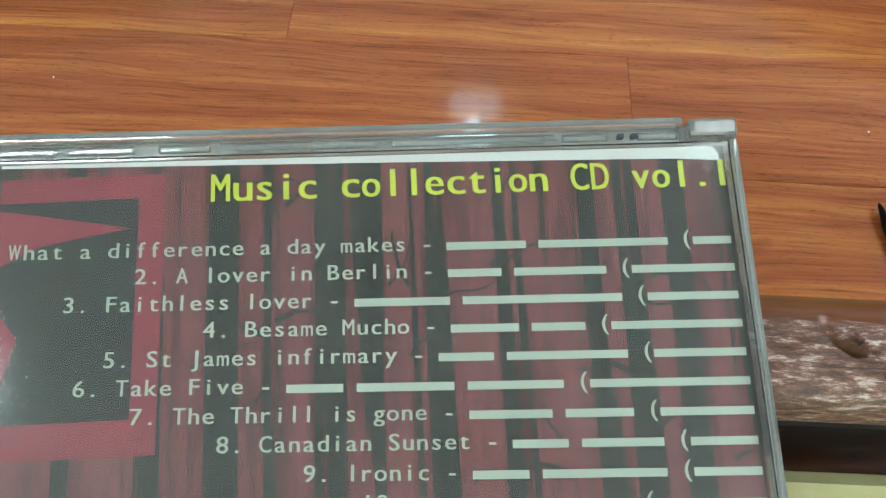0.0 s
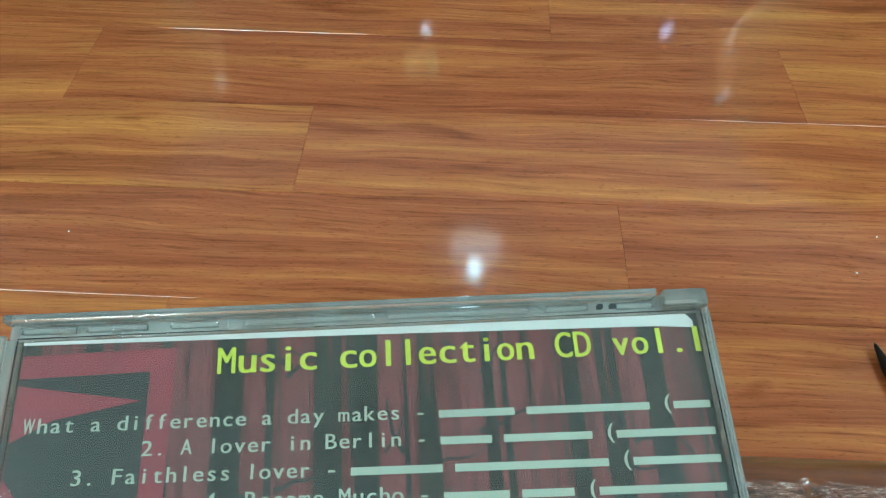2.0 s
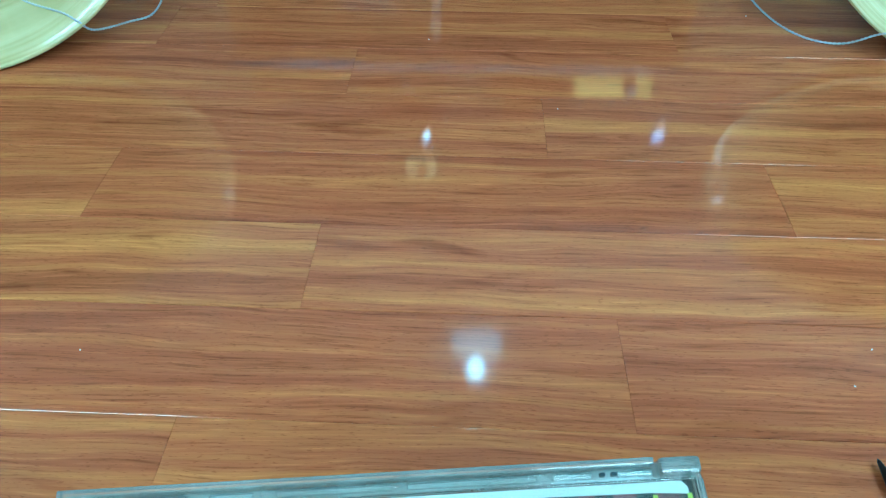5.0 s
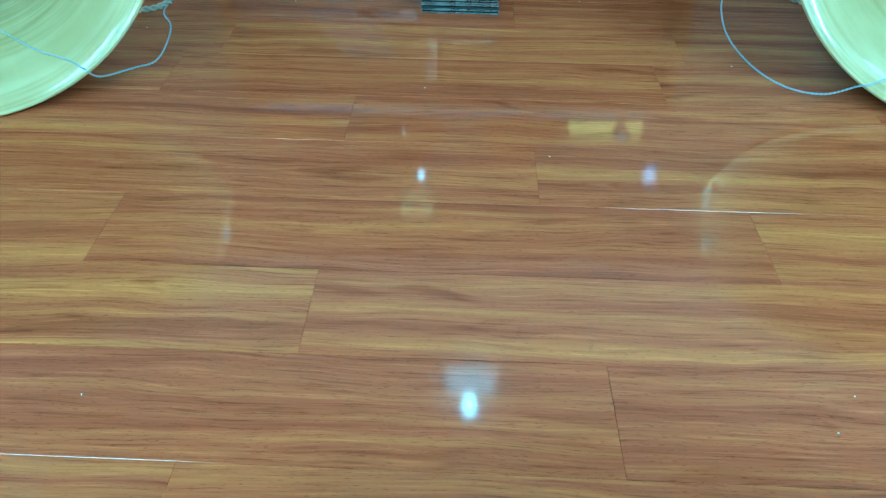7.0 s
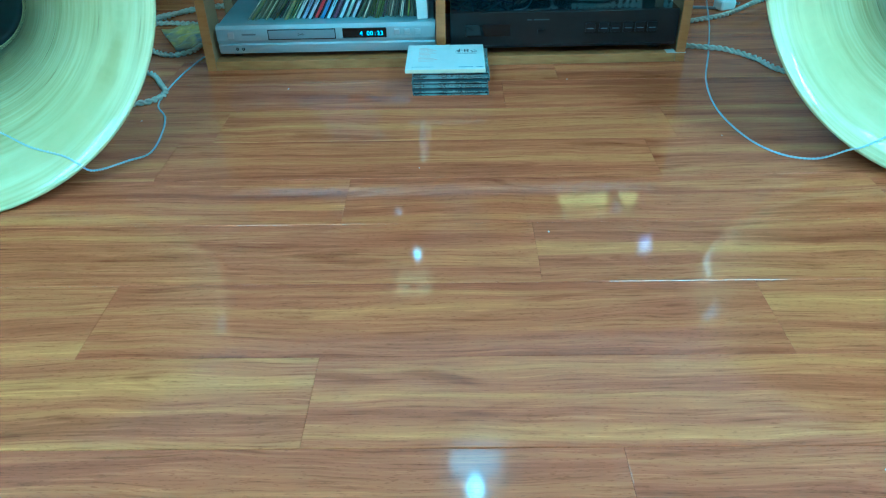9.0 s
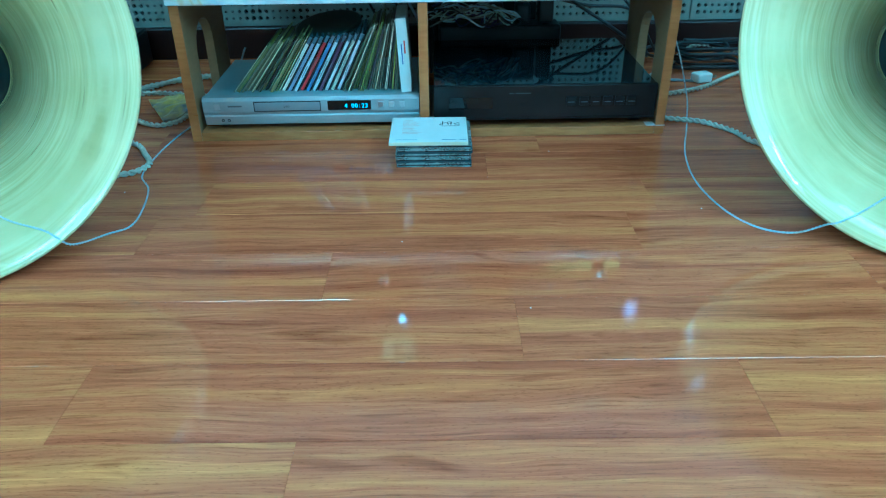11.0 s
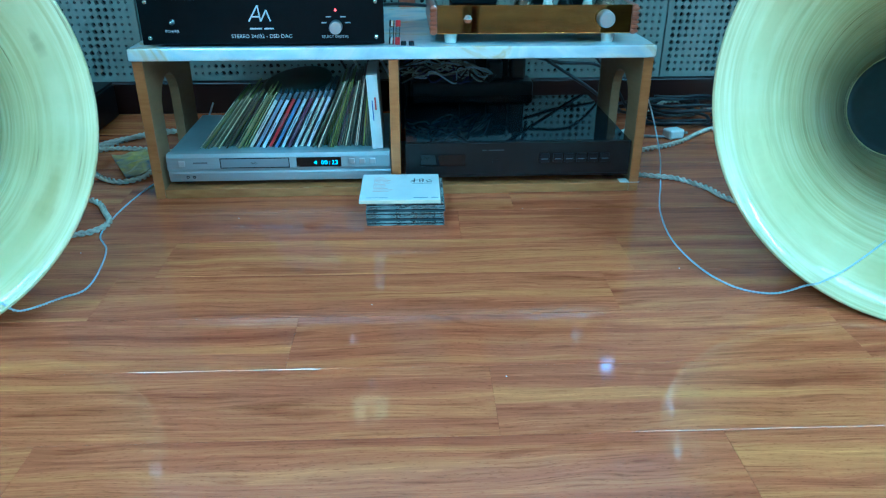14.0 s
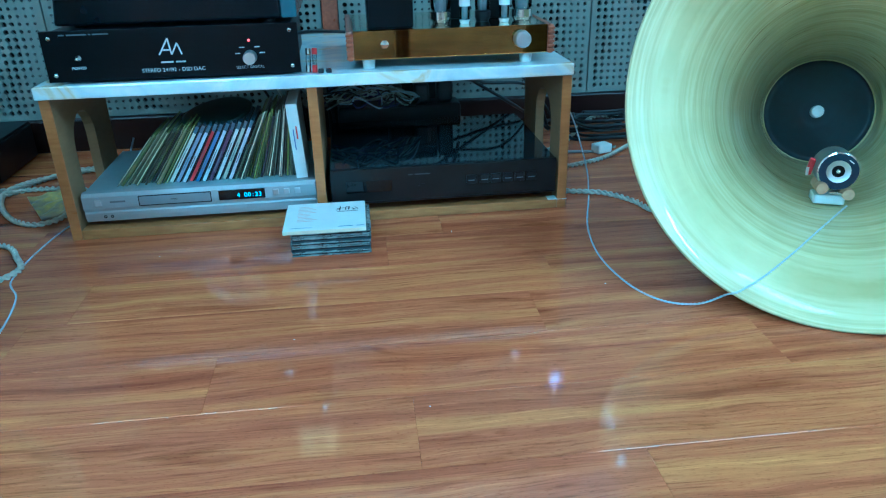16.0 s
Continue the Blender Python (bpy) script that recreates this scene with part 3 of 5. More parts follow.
def perforated(x0, x1, z0, z1, seed):
    """A board with rows of round holes whose width swells and shrinks across it."""
    rng = random.Random(seed)
    bm = bmesh.new()
    pitch, n = 0.0178, 8
    nx, nz = int((x1 - x0 - 0.012) / pitch), int((z1 - z0 - 0.012) / pitch)
    mx, mz = ((x1 - x0) - nx * pitch) / 2, ((z1 - z0) - nz * pitch) / 2
    phase = rng.uniform(0, 6)
    for i in range(nx):
        for k in range(nz):
            cx, cz = x0 + mx + (i + 0.5) * pitch, z0 + mz + (k + 0.5) * pitch
            swell = 0.5 + 0.5 * math.sin(i * 0.85 + phase + 0.9 * math.sin(k * 0.42 + phase))
            r = 0.0035 + 0.0028 * swell ** 1.5
            h = pitch / 2
            sq, rim, back = [], [], []
            for q in range(n):
                a = 2 * math.pi * (q + 0.5) / n
                c, s = math.cos(a), math.sin(a)
                f = h / max(abs(c), abs(s))
                sq.append(bm.verts.new((cx + c * f, WALL_Y, cz + s * f)))
                rim.append(bm.verts.new((cx + c * r, WALL_Y, cz + s * r)))
                back.append(bm.verts.new((cx + c * r, WALL_Y + 0.012, cz + s * r)))
            corners = {q: bm.verts.new((cx + sx * h, WALL_Y, cz + sz * h)) for q, sx, sz in ((0, 1, 1), (2, -1, 1), (4, -1, -1), (6, 1, -1))}
            for q in range(n):
                q2 = (q + 1) % n
                bm.faces.new((rim[q], back[q], back[q2], rim[q2]))
                if q in corners:
                    bm.faces.new((sq[q], rim[q], rim[q2], sq[q2], corners[q]))
                else:
                    bm.faces.new((sq[q], rim[q], rim[q2], sq[q2]))
    gx0, gx1, gz0, gz1 = x0 + mx, x1 - mx, z0 + mz, z1 - mz
    for a, b, c, d in ((x0, gx0, z0, z1), (gx1, x1, z0, z1), (gx0, gx1, z0, gz0), (gx0, gx1, gz1, z1)):
        bm.faces.new([bm.verts.new(v) for v in ((a, WALL_Y, c), (b, WALL_Y, c), (b, WALL_Y, d), (a, WALL_Y, d))])
    for a in (x0, x1):
        bm.faces.new([bm.verts.new(v) for v in ((a, WALL_Y, z0), (a, WALL_Y + 0.018, z0), (a, WALL_Y + 0.018, z1), (a, WALL_Y, z1))])
    return bm


for seed, (a, b) in enumerate(((-1.999, -1.335), (-1.331, -0.667), (-0.663, -0.006), (0.038, 0.694), (0.698, 1.36), (1.364, 2.0))):
    part("perforated_panel", perforated(a, b, 0.084, 0.604, seed), PANEL_PAINT, partition)


# ---------- ceiling lamps ----------
def strip_light(x, y, glow):
    m = pose(x, y, 2.6)
    t = thing("ceiling_light", "white rectangular ceiling light panel out of view, switched on", "ceiling light", m, "ceiling light panels")
    bm = bmesh.new()
    for a, b, c, d in ((-0.62, 0.62, -0.17, -0.15), (-0.62, 0.62, 0.15, 0.17), (-0.62, -0.60, -0.15, 0.15), (0.60, 0.62, -0.15, 0.15)):
        add_box(bm, a, b, c, d, -0.05, 0.0, 0.003)
    part("frame", bm, WHITE_PLASTIC, t)
    part("diffuser", box(-0.598, 0.598, -0.148, 0.148, -0.035, -0.015), glow, t)


def wall_lamp(x, z, r, glow, shade_w):
    """A wall lamp: steel back plate, bare bright bulb above a frosted shade."""
    t = thing("wall_lamp", "small wall lamp with bright bulb over frosted shade", "wall lamp", pose(x, WALL_Y - 0.001, z), "wall lamps")
    part("back_plate", lathe([(0, 0.0), (r * 1.6, 0.0), (r * 1.6, 0.010), (r * 1.2, 0.016), (0, 0.016)], 24, pose(0, 0, 0, 90)), CHROME, t, smooth=True)
    part("bulb", lathe([(0, 0.017), (r * 0.6, 0.018), (r, 0.018 + r * 0.8), (r * 0.7, 0.018 + r * 1.6), (0, 0.018 + r * 1.9)], 24, pose(0, 0, 0, 90)), glow, t, "glowing bulb", smooth=True)
    part("shade", box(-shade_w / 2, shade_w / 2, -0.055, -0.002, -0.20, -0.085, 0.02), SPOT_SOFT, t, "frosted white shade")


def led_lamp(x, z, r, glow):
    t = thing("led_lamp", "small round lamp added out of view for a spot reflected in the floor", "lamp", pose(x, WALL_Y - 0.001, z, 90), "small wall lamps")
    part("ring", lathe([(r * 1.05, 0), (r * 1.5, 0), (r * 1.5, 0.008), (r * 1.1, 0.016), (r * 1.05, 0.016)], 24, closed=True), BLACK_SATIN, t, smooth=True)
    part("lens", lathe([(0, 0.018), (r * 0.7, 0.015), (r, 0.009), (r, 0.001), (0, 0.001)], 24), glow, t, smooth=True)


# the last two panels are unseen fill lights added to brighten horns and room
for x, y, glow in ((-1.80, -2.0, LAMP), (1.62, -0.92, LAMP_DIM), (1.53, -3.78, LAMP), (-1.25, -3.3, LAMP_FILL), (2.35, -2.5, LAMP_FILL)):
    strip_light(x, y, glow)
for x, z, glow in ((-2.30, 2.05, SPOT_SIDE), (0.09, 2.05, SPOT), (2.30, 2.15, SPOT_SIDE)):
    wall_lamp(x, z, 0.032, glow, 0.20)
# unseen glowing sources, added where spots reflected in the floor trace to the wall
led_lamp(-0.11, 0.87, 0.011, SPOT_DIM)
led_lamp(0.645, 0.85, 0.020, SPOT_VIOLET)
glow_plate = thing("amber_glow_plate", "small square amber glow with dark knob, added for a patch reflected in the floor", "lamp", pose(-0.128, WALL_Y - 0.001, 1.0, 90))
part("diffuser", box(-0.055, 0.055, -0.045, 0.045, 0.0, 0.02, 0.006), SPOT_WARM, glow_plate)
part("knob", lathe([(0, 0.034), (0.016, 0.033), (0.018, 0.0205), (0, 0.0205)], 20), BLACK_SATIN, glow_plate)


# ---------- cabinet ----------
CAB_L, CAB_R, CAB_H, CAB_D = -0.476, 0.461, 0.262, 0.29
cabinet = thing("low_cabinet", "low open wooden equipment cabinet with two bays on the floor", "cabinet", pose(0, 0, 0))


def arch():
    pts = [(0.068, 0.04), (0.188, 0.04)]
    for k in range(11):
        a = math.pi * k / 10
        pts.append((0.128 + 0.06 * math.cos(a), 0.155 + 0.058 * math.sin(a)))
    return pts


for x in (CAB_L, CAB_R - 0.018):
    rect = [(0.004, 0.0), (CAB_D, 0.0), (CAB_D, CAB_H), (0.004, CAB_H)]
    side = part("side_panel", plate(rect, arch(), 0.018, lambda a, b, d, x=x: (x + d, a, b)), INNER_WOOD, cabinet)
    part("front_edging", box(x, x + 0.018, 0.0, 0.0035, 0.0, CAB_H, 0.001), TAN_WOOD, side, "orange varnished edging strip")
div = part("divider", box(-0.024, -0.006, 0.004, CAB_D, 0.0185, CAB_H, 0.001), INNER_WOOD, cabinet)
part("front_edging", box(-0.024, -0.006, 0.0, 0.0035, 0.0185, CAB_H, 0.001), TAN_WOOD, div, "orange varnished edging strip")
part("bottom_board", box(CAB_L + 0.0185, CAB_R - 0.0185, 0.001, CAB_D, 0.0, 0.018, 0.0015), TAN_WOOD_X, cabinet, "varnished bottom board with long grain")
part("paper_strip", box(0.425, 0.462, -0.001, 0.02, 0.0184, 0.0192), PAPER_WHITE, cabinet, "torn white paper strip")

slab = tagged(part("marble_slab", box(-0.479, 0.462, -0.008, 0.50, 0.2624, 0.2844, 0.0025), MARBLE),
              "pale bluish white marble slab with ochre veins on the cabinet", "slab")

# ---------- disc player ----------
player = thing("dvd_player", "slim silver disc player with blue lit display inside the cabinet", "disc player", pose(0, 0, 0))
PX0, PX1 = -0.447, -0.028
part("body", box(PX0, PX1, 0.030, 0.29, 0.027, 0.084, 0.002), SILVER_TOP, player)
bm = bmesh.new()
prof = [(0.030, 0.027), (0.017, 0.029), (0.0145, 0.038), (0.013, 0.046), (0.0155, 0.049), (0.011, 0.056), (0.011, 0.078), (0.016, 0.084), (0.030, 0.0845)]
ends = [[bm.verts.new((x, y, z)) for y, z in prof] for x in (PX0 - 0.002, PX1 + 0.002)]
for k in range(len(prof) - 1):
    bm.faces.new((ends[0][k], ends[0][k + 1], ends[1][k + 1], ends[1][k]))
for e in ends:
    bm.faces.new(e)
part("fascia", bm, SILVER, player)
part("tray_gap", box(-0.3495, -0.2185, 0.0100, 0.0113, 0.0565, 0.0765), BLACK_PANEL, player)
part("disc_tray", box(-0.348, -0.220, 0.0095, 0.0115, 0.058, 0.075, 0.0008), SILVER_DARK, player)
disp = part("display", box(-0.205, -0.120, 0.0095, 0.0115, 0.0575, 0.0765, 0.0008), DISPLAY, player, "black display window")
part("lit_digits", add_text(bmesh.new(), "4 00:23", 0, 0, 0.0120, 0.0066, pose(-0.172, 0.0090, 0.0622) @ UPRIGHT), GLOW_BLUE, disp, "glowing pale blue digits")
for x in (-0.100, -0.080, -0.060):
    part("button", box(x - 0.0055, x + 0.0055, 0.0085, 0.0115, 0.0625, 0.0735, 0.0012), ALU, player)
part("power_button", box(-0.427, -0.415, 0.0085, 0.0115, 0.061, 0.073, 0.0015), ALU, player)
part("maker_mark", add_text(bmesh.new(), "######", 0, 0, 0.009, 0.0045, pose(-0.400, 0.0106, 0.066) @ UPRIGHT), GREY_PRINT, player)
part("writing", add_text(bmesh.new(), "DVD", 0, 0, 0.0055, None, pose(-0.291, 0.0092, 0.0645) @ UPRIGHT), BLACK_PANEL, player)
part("writing", add_text(bmesh.new(), "####", 0, 0, 0.004, 0.0035, pose(-0.062, 0.0142, 0.0425) @ UPRIGHT), GREY_PRINT, player)
for x in (-0.414, -0.402):
    part("socket", lathe([(0, -0.001), (0.003, -0.001), (0.003, 0.002), (0.0015, 0.002)], 12, pose(x, 0.0155, 0.0385, 90)), BLACK_PANEL, player)
for x in (-0.42, -0.06):
    for y in (0.05, 0.26):
        part("foot", lathe([(0, 0.0182), (0.012, 0.0182), (0.012, 0.027), (0, 0.027)], 16, pose(x, y, 0)), BLACK_RUBBER, player)

# ---------- leaning sleeves on the player ----------
rng = random.Random(4)
sleeve_cols = [(0.22, 0.25, 0.03), (0.05, 0.06, 0.03), (0.30, 0.31, 0.07), (0.025, 0.03, 0.025), (0.15, 0.145, 0.07), (0.26, 0.24, 0.16), (0.06, 0.045, 0.06), (0.08, 0.09, 0.06)]
sleeve_mats = [mat("sleeve_card", c, 0.4, scale=70, vary=0.2) for c in sleeve_cols]
case_cols = [(0.66, 0.68, 0.60), (0.30, 0.32, 0.45), (0.62, 0.66, 0.75), (0.42, 0.04, 0.05), (0.17, 0.22, 0.45), (0.60, 0.66, 0.72), (0.09, 0.05, 0.10), (0.66, 0.68, 0.70), (0.52, 0.55, 0.46), (0.60, 0.58, 0.66)]
case_mats = [mat("spine_card", c, 0.35, scale=90, vary=0.12) for c in case_cols]


SMOKE_CLEAR = mat("smoky_clear_plastic", (0.12, 0.15, 0.19), 0.15, vary=0.1)


def sleeve(x, lean, depth, height, thick, material, kind, group):
    """A thin upright case, leaning to the right by that many degrees about its lower edge."""
    m = pose(x, depth, 0.0848 + 0.0, 0, lean, 0)
    if kind == "case":
        t = thing("cd_case", "slim disc case standing on edge, spine showing", "disc case", m, group)
        part("spine_card", box(0.0004, thick - 0.0026, 0.001, 0.12, 0.001, height - 0.016), material, t)
        part("clear_top", box(0.0004, thick - 0.0026, 0.0005, 0.12, height - 0.0155, height - 0.0005, 0.0004), SMOKE_CLEAR, t, "smoky clear plastic end")
        # black strip stands in for the shaded gap between neighbouring cases
        part("dark_gap_strip", box(thick - 0.0025, thick, 0.0, 0.122, 0.0, height, 0.0004), BLACK_SATIN, t)
        print_z = rng.uniform(0.02, 0.05)
        part("spine_writing", box(0.0022, 0.0038, 0.0004, 0.0009, print_z, print_z + rng.uniform(0.02, 0.045)), GREY_PRINT, t)
    else:
        t = thing("record_sleeve", "thin card disc sleeve standing on edge", "disc sleeve", m, group)
        part("card", box(0, thick, 0, 0.122, 0, height, 0.0003), material, t)
        part("inner_fold", box(thick * 0.25, thick * 0.75, -0.0015, 0.1, 0.002, height - 0.001), PAPER_CREAM if rng.random() < 0.2 else sleeve_mats[rng.randrange(8)], t)


x = -0.394
for k in range(18):
    sleeve(x, 40 - 0.45 * k, 0.05 + rng.uniform(-0.006, 0.01), rng.uniform(0.118, 0.136), rng.uniform(0.0018, 0.0036), sleeve_mats[rng.choice((0, 1, 2, 3, 0, 4))], "sleeve", "discs on the player")
    x += rng.uniform(0.0045, 0.0062)
for k in range(10):
    sleeve(x, 32 - 0.6 * k, 0.052 + rng.uniform(-0.003, 0.003), 0.125, 0.0088, case_mats[k], "case", "discs on the player")
    x += 0.0122
for k in range(20):
    sleeve(x, 27 - 1.0 * k, 0.05 + rng.uniform(-0.006, 0.012), rng.uniform(0.122, 0.142), rng.uniform(0.0016, 0.0034), sleeve_mats[rng.choice((1, 3, 4, 5, 0, 6, 7, 5))], "sleeve", "discs on the player")
    x += rng.uniform(0.0042, 0.0056)
for k in range(4):
    sleeve(x, 7 - 1.5 * k, 0.05, 0.134, 0.005, sleeve_mats[(6, 5, 3, 4)[k]], "sleeve", "discs on the player")
    x += 0.0068
wb = thing("white_box", "white upright card box with small printed spine", "box", pose(-0.060, 0.030, 0.0848, 0, -3, 0))
part("card", box(0, 0.021, 0, 0.125, 0, 0.142, 0.0008), PAPER_WHITE, wb)
part("red_writing", add_text(bmesh.new(), "####", 0, 0, 0.008, 0.006, pose(0.015, -0.0006, 0.076) @ UPRIGHT @ pose(0, 0, 0, 0, 0, 90)), mat("red_ink", (0.5, 0.06, 0.05)), wb)
part("blue_writing", add_text(bmesh.new(), "###########", 0, 0, 0.005, 0.0035, pose(0.0085, -0.0006, 0.056) @ UPRIGHT @ pose(0, 0, 0, 0, 0, 90)), mat("blue_ink", (0.05, 0.10, 0.35)), wb)
disc = tagged(part("round_mat", lathe([(0, 0.0), (0.066, 0.0), (0.068, 0.002), (0.068, 0.006), (0.062, 0.008), (0.02, 0.0065), (0, 0.0065)], 48, pose(-0.205, 0.125, 0.192, 10, -8, 0)), GREEN_DISC, smooth=True),
              "dark green-black round mat lying across the sleeves", "mat")

# ---------- dark tuner ----------
tuner = thing("black_tuner", "wide black component with smoked front inside the cabinet", "hi-fi component", pose(0, 0, 0))
TX0, TX1 = 0.004, 0.438
part("body", box(TX0, TX1, 0.012, 0.36, 0.034, 0.103, 0.0015), LID_GLOSS, tuner, "glossy black lid and body")
fa = part("fascia", box(TX0 - 0.001, TX1 + 0.001, 0.002, 0.0118, 0.034, 0.1035, 0.002), BROWN_GLOSS, tuner, "smoked brown front")
part("display", box(0.032, 0.118, 0.0008, 0.003, 0.058, 0.081, 0.0006), DISPLAY, fa)
part("maker_mark", add_text(bmesh.new(), "## #######", 0, 0, 0.006, 0.0042, pose(0.150, 0.0012, 0.087) @ UPRIGHT), mat("faint_print", (0.05, 0.052, 0.055), 0.5), fa)
part("badge", box(0.170, 0.182, 0.001, 0.003, 0.062, 0.069), BLACK_PANEL, fa)
for k, xx in enumerate((0.262, 0.288, 0.310, 0.334, 0.357, 0.380)):
    b = part("button", box(xx, xx + 0.0185, -0.001, 0.003, 0.062, 0.080, 0.001), BLACK_SATIN, tuner)
    part("button_mark", box(xx + 0.003, xx + 0.0155, -0.0014, -0.0008, 0.069, 0.0705), GREY_PRINT, b)
part("trim_line", box(TX0, TX1, 0.0005, 0.003, 0.0385, 0.0394), BLACK_SATIN, tuner)
for xx in (0.03, 0.41):
    for y in (0.05, 0.32):
        part("foot", lathe([(0, 0.0182), (0.014, 0.0182), (0.014, 0.034), (0, 0.034)], 16, pose(xx, y, 0) if y < 0.28 else pose(xx, 0.27, 0)), BLACK_RUBBER, tuner)

# ---------- converter on the slab ----------
ZS = 0.2846
dac = thing("audio_converter", "black audio converter with white printed front on marble slab", "hi-fi component", pose(0, 0.006, ZS))
part("front_panel", box(-0.452, -0.030, 0.0, 0.008, 0.004, 0.088, 0.001), BLACK_PANEL, dac)
part("body", box(-0.440, -0.042, 0.0085, 0.30, 0.006, 0.086, 0.001), BLACK_SATIN, dac)
for xx in (-0.438, -0.044):
    for z in (0.016, 0.076):
        part("screw", lathe([(0, -0.0035), (0.0025, -0.0032), (0.0042, -0.001), (0.0042, 0.001)], 14, pose(xx, 0, z, 90) @ pose(0, 0, 0, 180)), CHROME, dac, smooth=True)
part("power_switch", lathe([(0, -0.014), (0.0025, -0.013), (0.0022, -0.004), (0.0052, -0.003), (0.0052, 0.001)], 16, pose(-0.396, 0, 0.043, 90) @ pose(0, 0, 0, 180)), CHROME, dac, smooth=True)
part("selector_knob", lathe([(0, -0.022), (0.0095, -0.022), (0.0108, -0.020), (0.0112, -0.001), (0.0112, 0.0005)], 28, pose(-0.114, 0, 0.034, 90) @ pose(0, 0, 0, 180)), ALU, dac, "pale turned aluminium knob", smooth=False)
part("indicator", lathe([(0, -0.0025), (0.0020, -0.0016), (0.0023, 0.0005)], 14, pose(-0.114, 0, 0.0615, 90) @ pose(0, 0, 0, 180)), GLOW_RED, dac, "glowing red indicator lamp")
ticks = bmesh.new()
for k in range(5):
    a = radians(-72 + 36 * k)
    if k != 2:
        cx, cz = -0.114 + 0.022 * math.sin(a), 0.034 + 0.020 * math.cos(a)
        add_box(ticks, cx - 0.0045, cx + 0.0045, -0.0004, 0.0, cz - 0.0008, cz + 0.0008)
part("scale_marks", ticks, WHITE_PRINT, dac)
part("writing", add_text(bmesh.new(), "STEREO 24/192 - DSD DAC", 0, 0, 0.0089, None, pose(-0.2975, -0.0005, 0.0150) @ UPRIGHT), WHITE_PRINT, dac)
part("writing", add_text(bmesh.new(), "POWER", 0, 0, 0.0068, None, pose(-0.410, -0.0005, 0.0245) @ UPRIGHT), WHITE_PRINT, dac)
part("writing", add_text(bmesh.new(), "SELECT DIGITAL", 0, 0, 0.0066, None, pose(-0.140, -0.0005, 0.0145) @ UPRIGHT), WHITE_PRINT, dac)
part("writing", add_text(bmesh.new(), "### ########## # ########", 0, 0, 0.0062, 0.0032, pose(-0.421, -0.0005, 0.080) @ UPRIGHT), GREY_PRINT, dac)
part("writing", add_text(bmesh.new(), "##### ####", 0, 0, 0.0075, 0.0041, pose(-0.264, -0.0005, 0.0295) @ UPRIGHT), WHITE_PRINT, dac)
mark = bmesh.new()
for pts in (((-0.254, 0.047), (-0.237, 0.074), (-0.2335, 0.047)), ((-0.2335, 0.047), (-0.2225, 0.066), (-0.2165, 0.047)), ((-0.249, 0.055), (-0.236, 0.055))):
    for (a, c), (a2, c2) in zip(pts, pts[1:]):
        d = Vector((a2 - a, 0, c2 - c)).normalized()
        nrm = Vector((-d.z, 0, d.x)) * 0.0013
        q = [Vector((a - 0.011, -0.0004, c - 0.004)) + nrm, Vector((a2 - 0.011, -0.0004, c2 - 0.004)) + nrm, Vector((a2 - 0.011, -0.0004, c2 - 0.004)) - nrm, Vector((a - 0.011, -0.0004, c - 0.004)) - nrm]
        mark.faces.new([mark.verts.new(v) for v in q])
part("emblem", mark, WHITE_PRINT, dac, "white zigzag line emblem")
for xx in (-0.42, -0.06):
    for y in (0.03, 0.27):
        part("foot", lathe([(0, 0.0), (0.011, 0.0), (0.011, 0.0062), (0, 0.0062)], 16, pose(xx, y, 0)), BLACK_RUBBER, dac)
deck = thing("black_deck", "glossy black deck with smoked lid standing on converter", "hi-fi component", pose(0, 0, ZS + 0.0885))
bm = bmesh.new()
add_box(bm, -0.432, -0.058, 0.030, 0.30, 0.004, 0.086, 0.004)
for v in bm.verts:
    if v.co.z > 0.05:
        v.co.x += 0.010 if v.co.x < -0.2 else 0.0
part("body", bm, DECK_BLACK, deck)
part("smoked_lid", box(-0.424, -0.060, 0.026, 0.0295, 0.046, 0.079, 0.001), BLACK_SATIN, deck, "dark smoked front window")
part("end_cap", box(-0.0575, -0.030, 0.037, 0.29, 0.004, 0.079, 0.003), mat("smoky_acrylic", (0.10, 0.15, 0.18), 0.14), deck, "smoky blue acrylic end")
for xx in (-0.40, -0.08):
    for y in (0.06, 0.26):
        part("foot", lathe([(0, -0.002), (0.010, -0.002), (0.010, 0.005), (0, 0.005)], 14, pose(xx, y, 0)), BLACK_RUBBER, deck)

# ---------- valve amplifier ----------
amp = thing("valve_amplifier", "gold fronted valve amplifier with wooden cheeks on marble slab", "amplifier", pose(0.0, 0.016, ZS))
AX0, AX1 = 0.052, 0.427
part("front_plate", box(AX0 + 0.012, AX1 - 0.012, 0.0, 0.003, 0.018, 0.0674, 0.0006), GOLD, amp, "mirror polished gold front plate")
part("gold_trim", box(AX0 + 0.012, AX1 - 0.012, -0.0016, -0.0002, 0.0178, 0.0192, 0.0003), mat("bright_gold", (0.72, 0.52, 0.16), 0.15, 1.0), amp, "thin bright gold lower edge")
part("chassis", box(AX0 + 0.0125, AX1 - 0.0125, 0.0035, 0.25, 0.019, 0.0645), BLACK_SATIN, amp)
part("top_plate", box(AX0 + 0.0125, AX1 - 0.0125, 0.0032, 0.25, 0.0648, 0.0670, 0.0005), STEEL_TOP, amp, "polished steel top plate")
for xx in (AX0, AX1 - 0.0115):
    bm = box(xx, xx + 0.0115, -0.004, 0.255, 0.016, 0.068, 0.004)
    cheek = part("side_cheek", bm, CHEEK_WOOD, amp, "ribbed red-brown wooden cheek")
    for k in range(6):
        part("rib", box(xx - 0.0008, xx + 0.0123, -0.0062, -0.0035, 0.0195 + 0.0078 * k, 0.0247 + 0.0078 * k, 0.0011), CHEEK_WOOD, cheek)
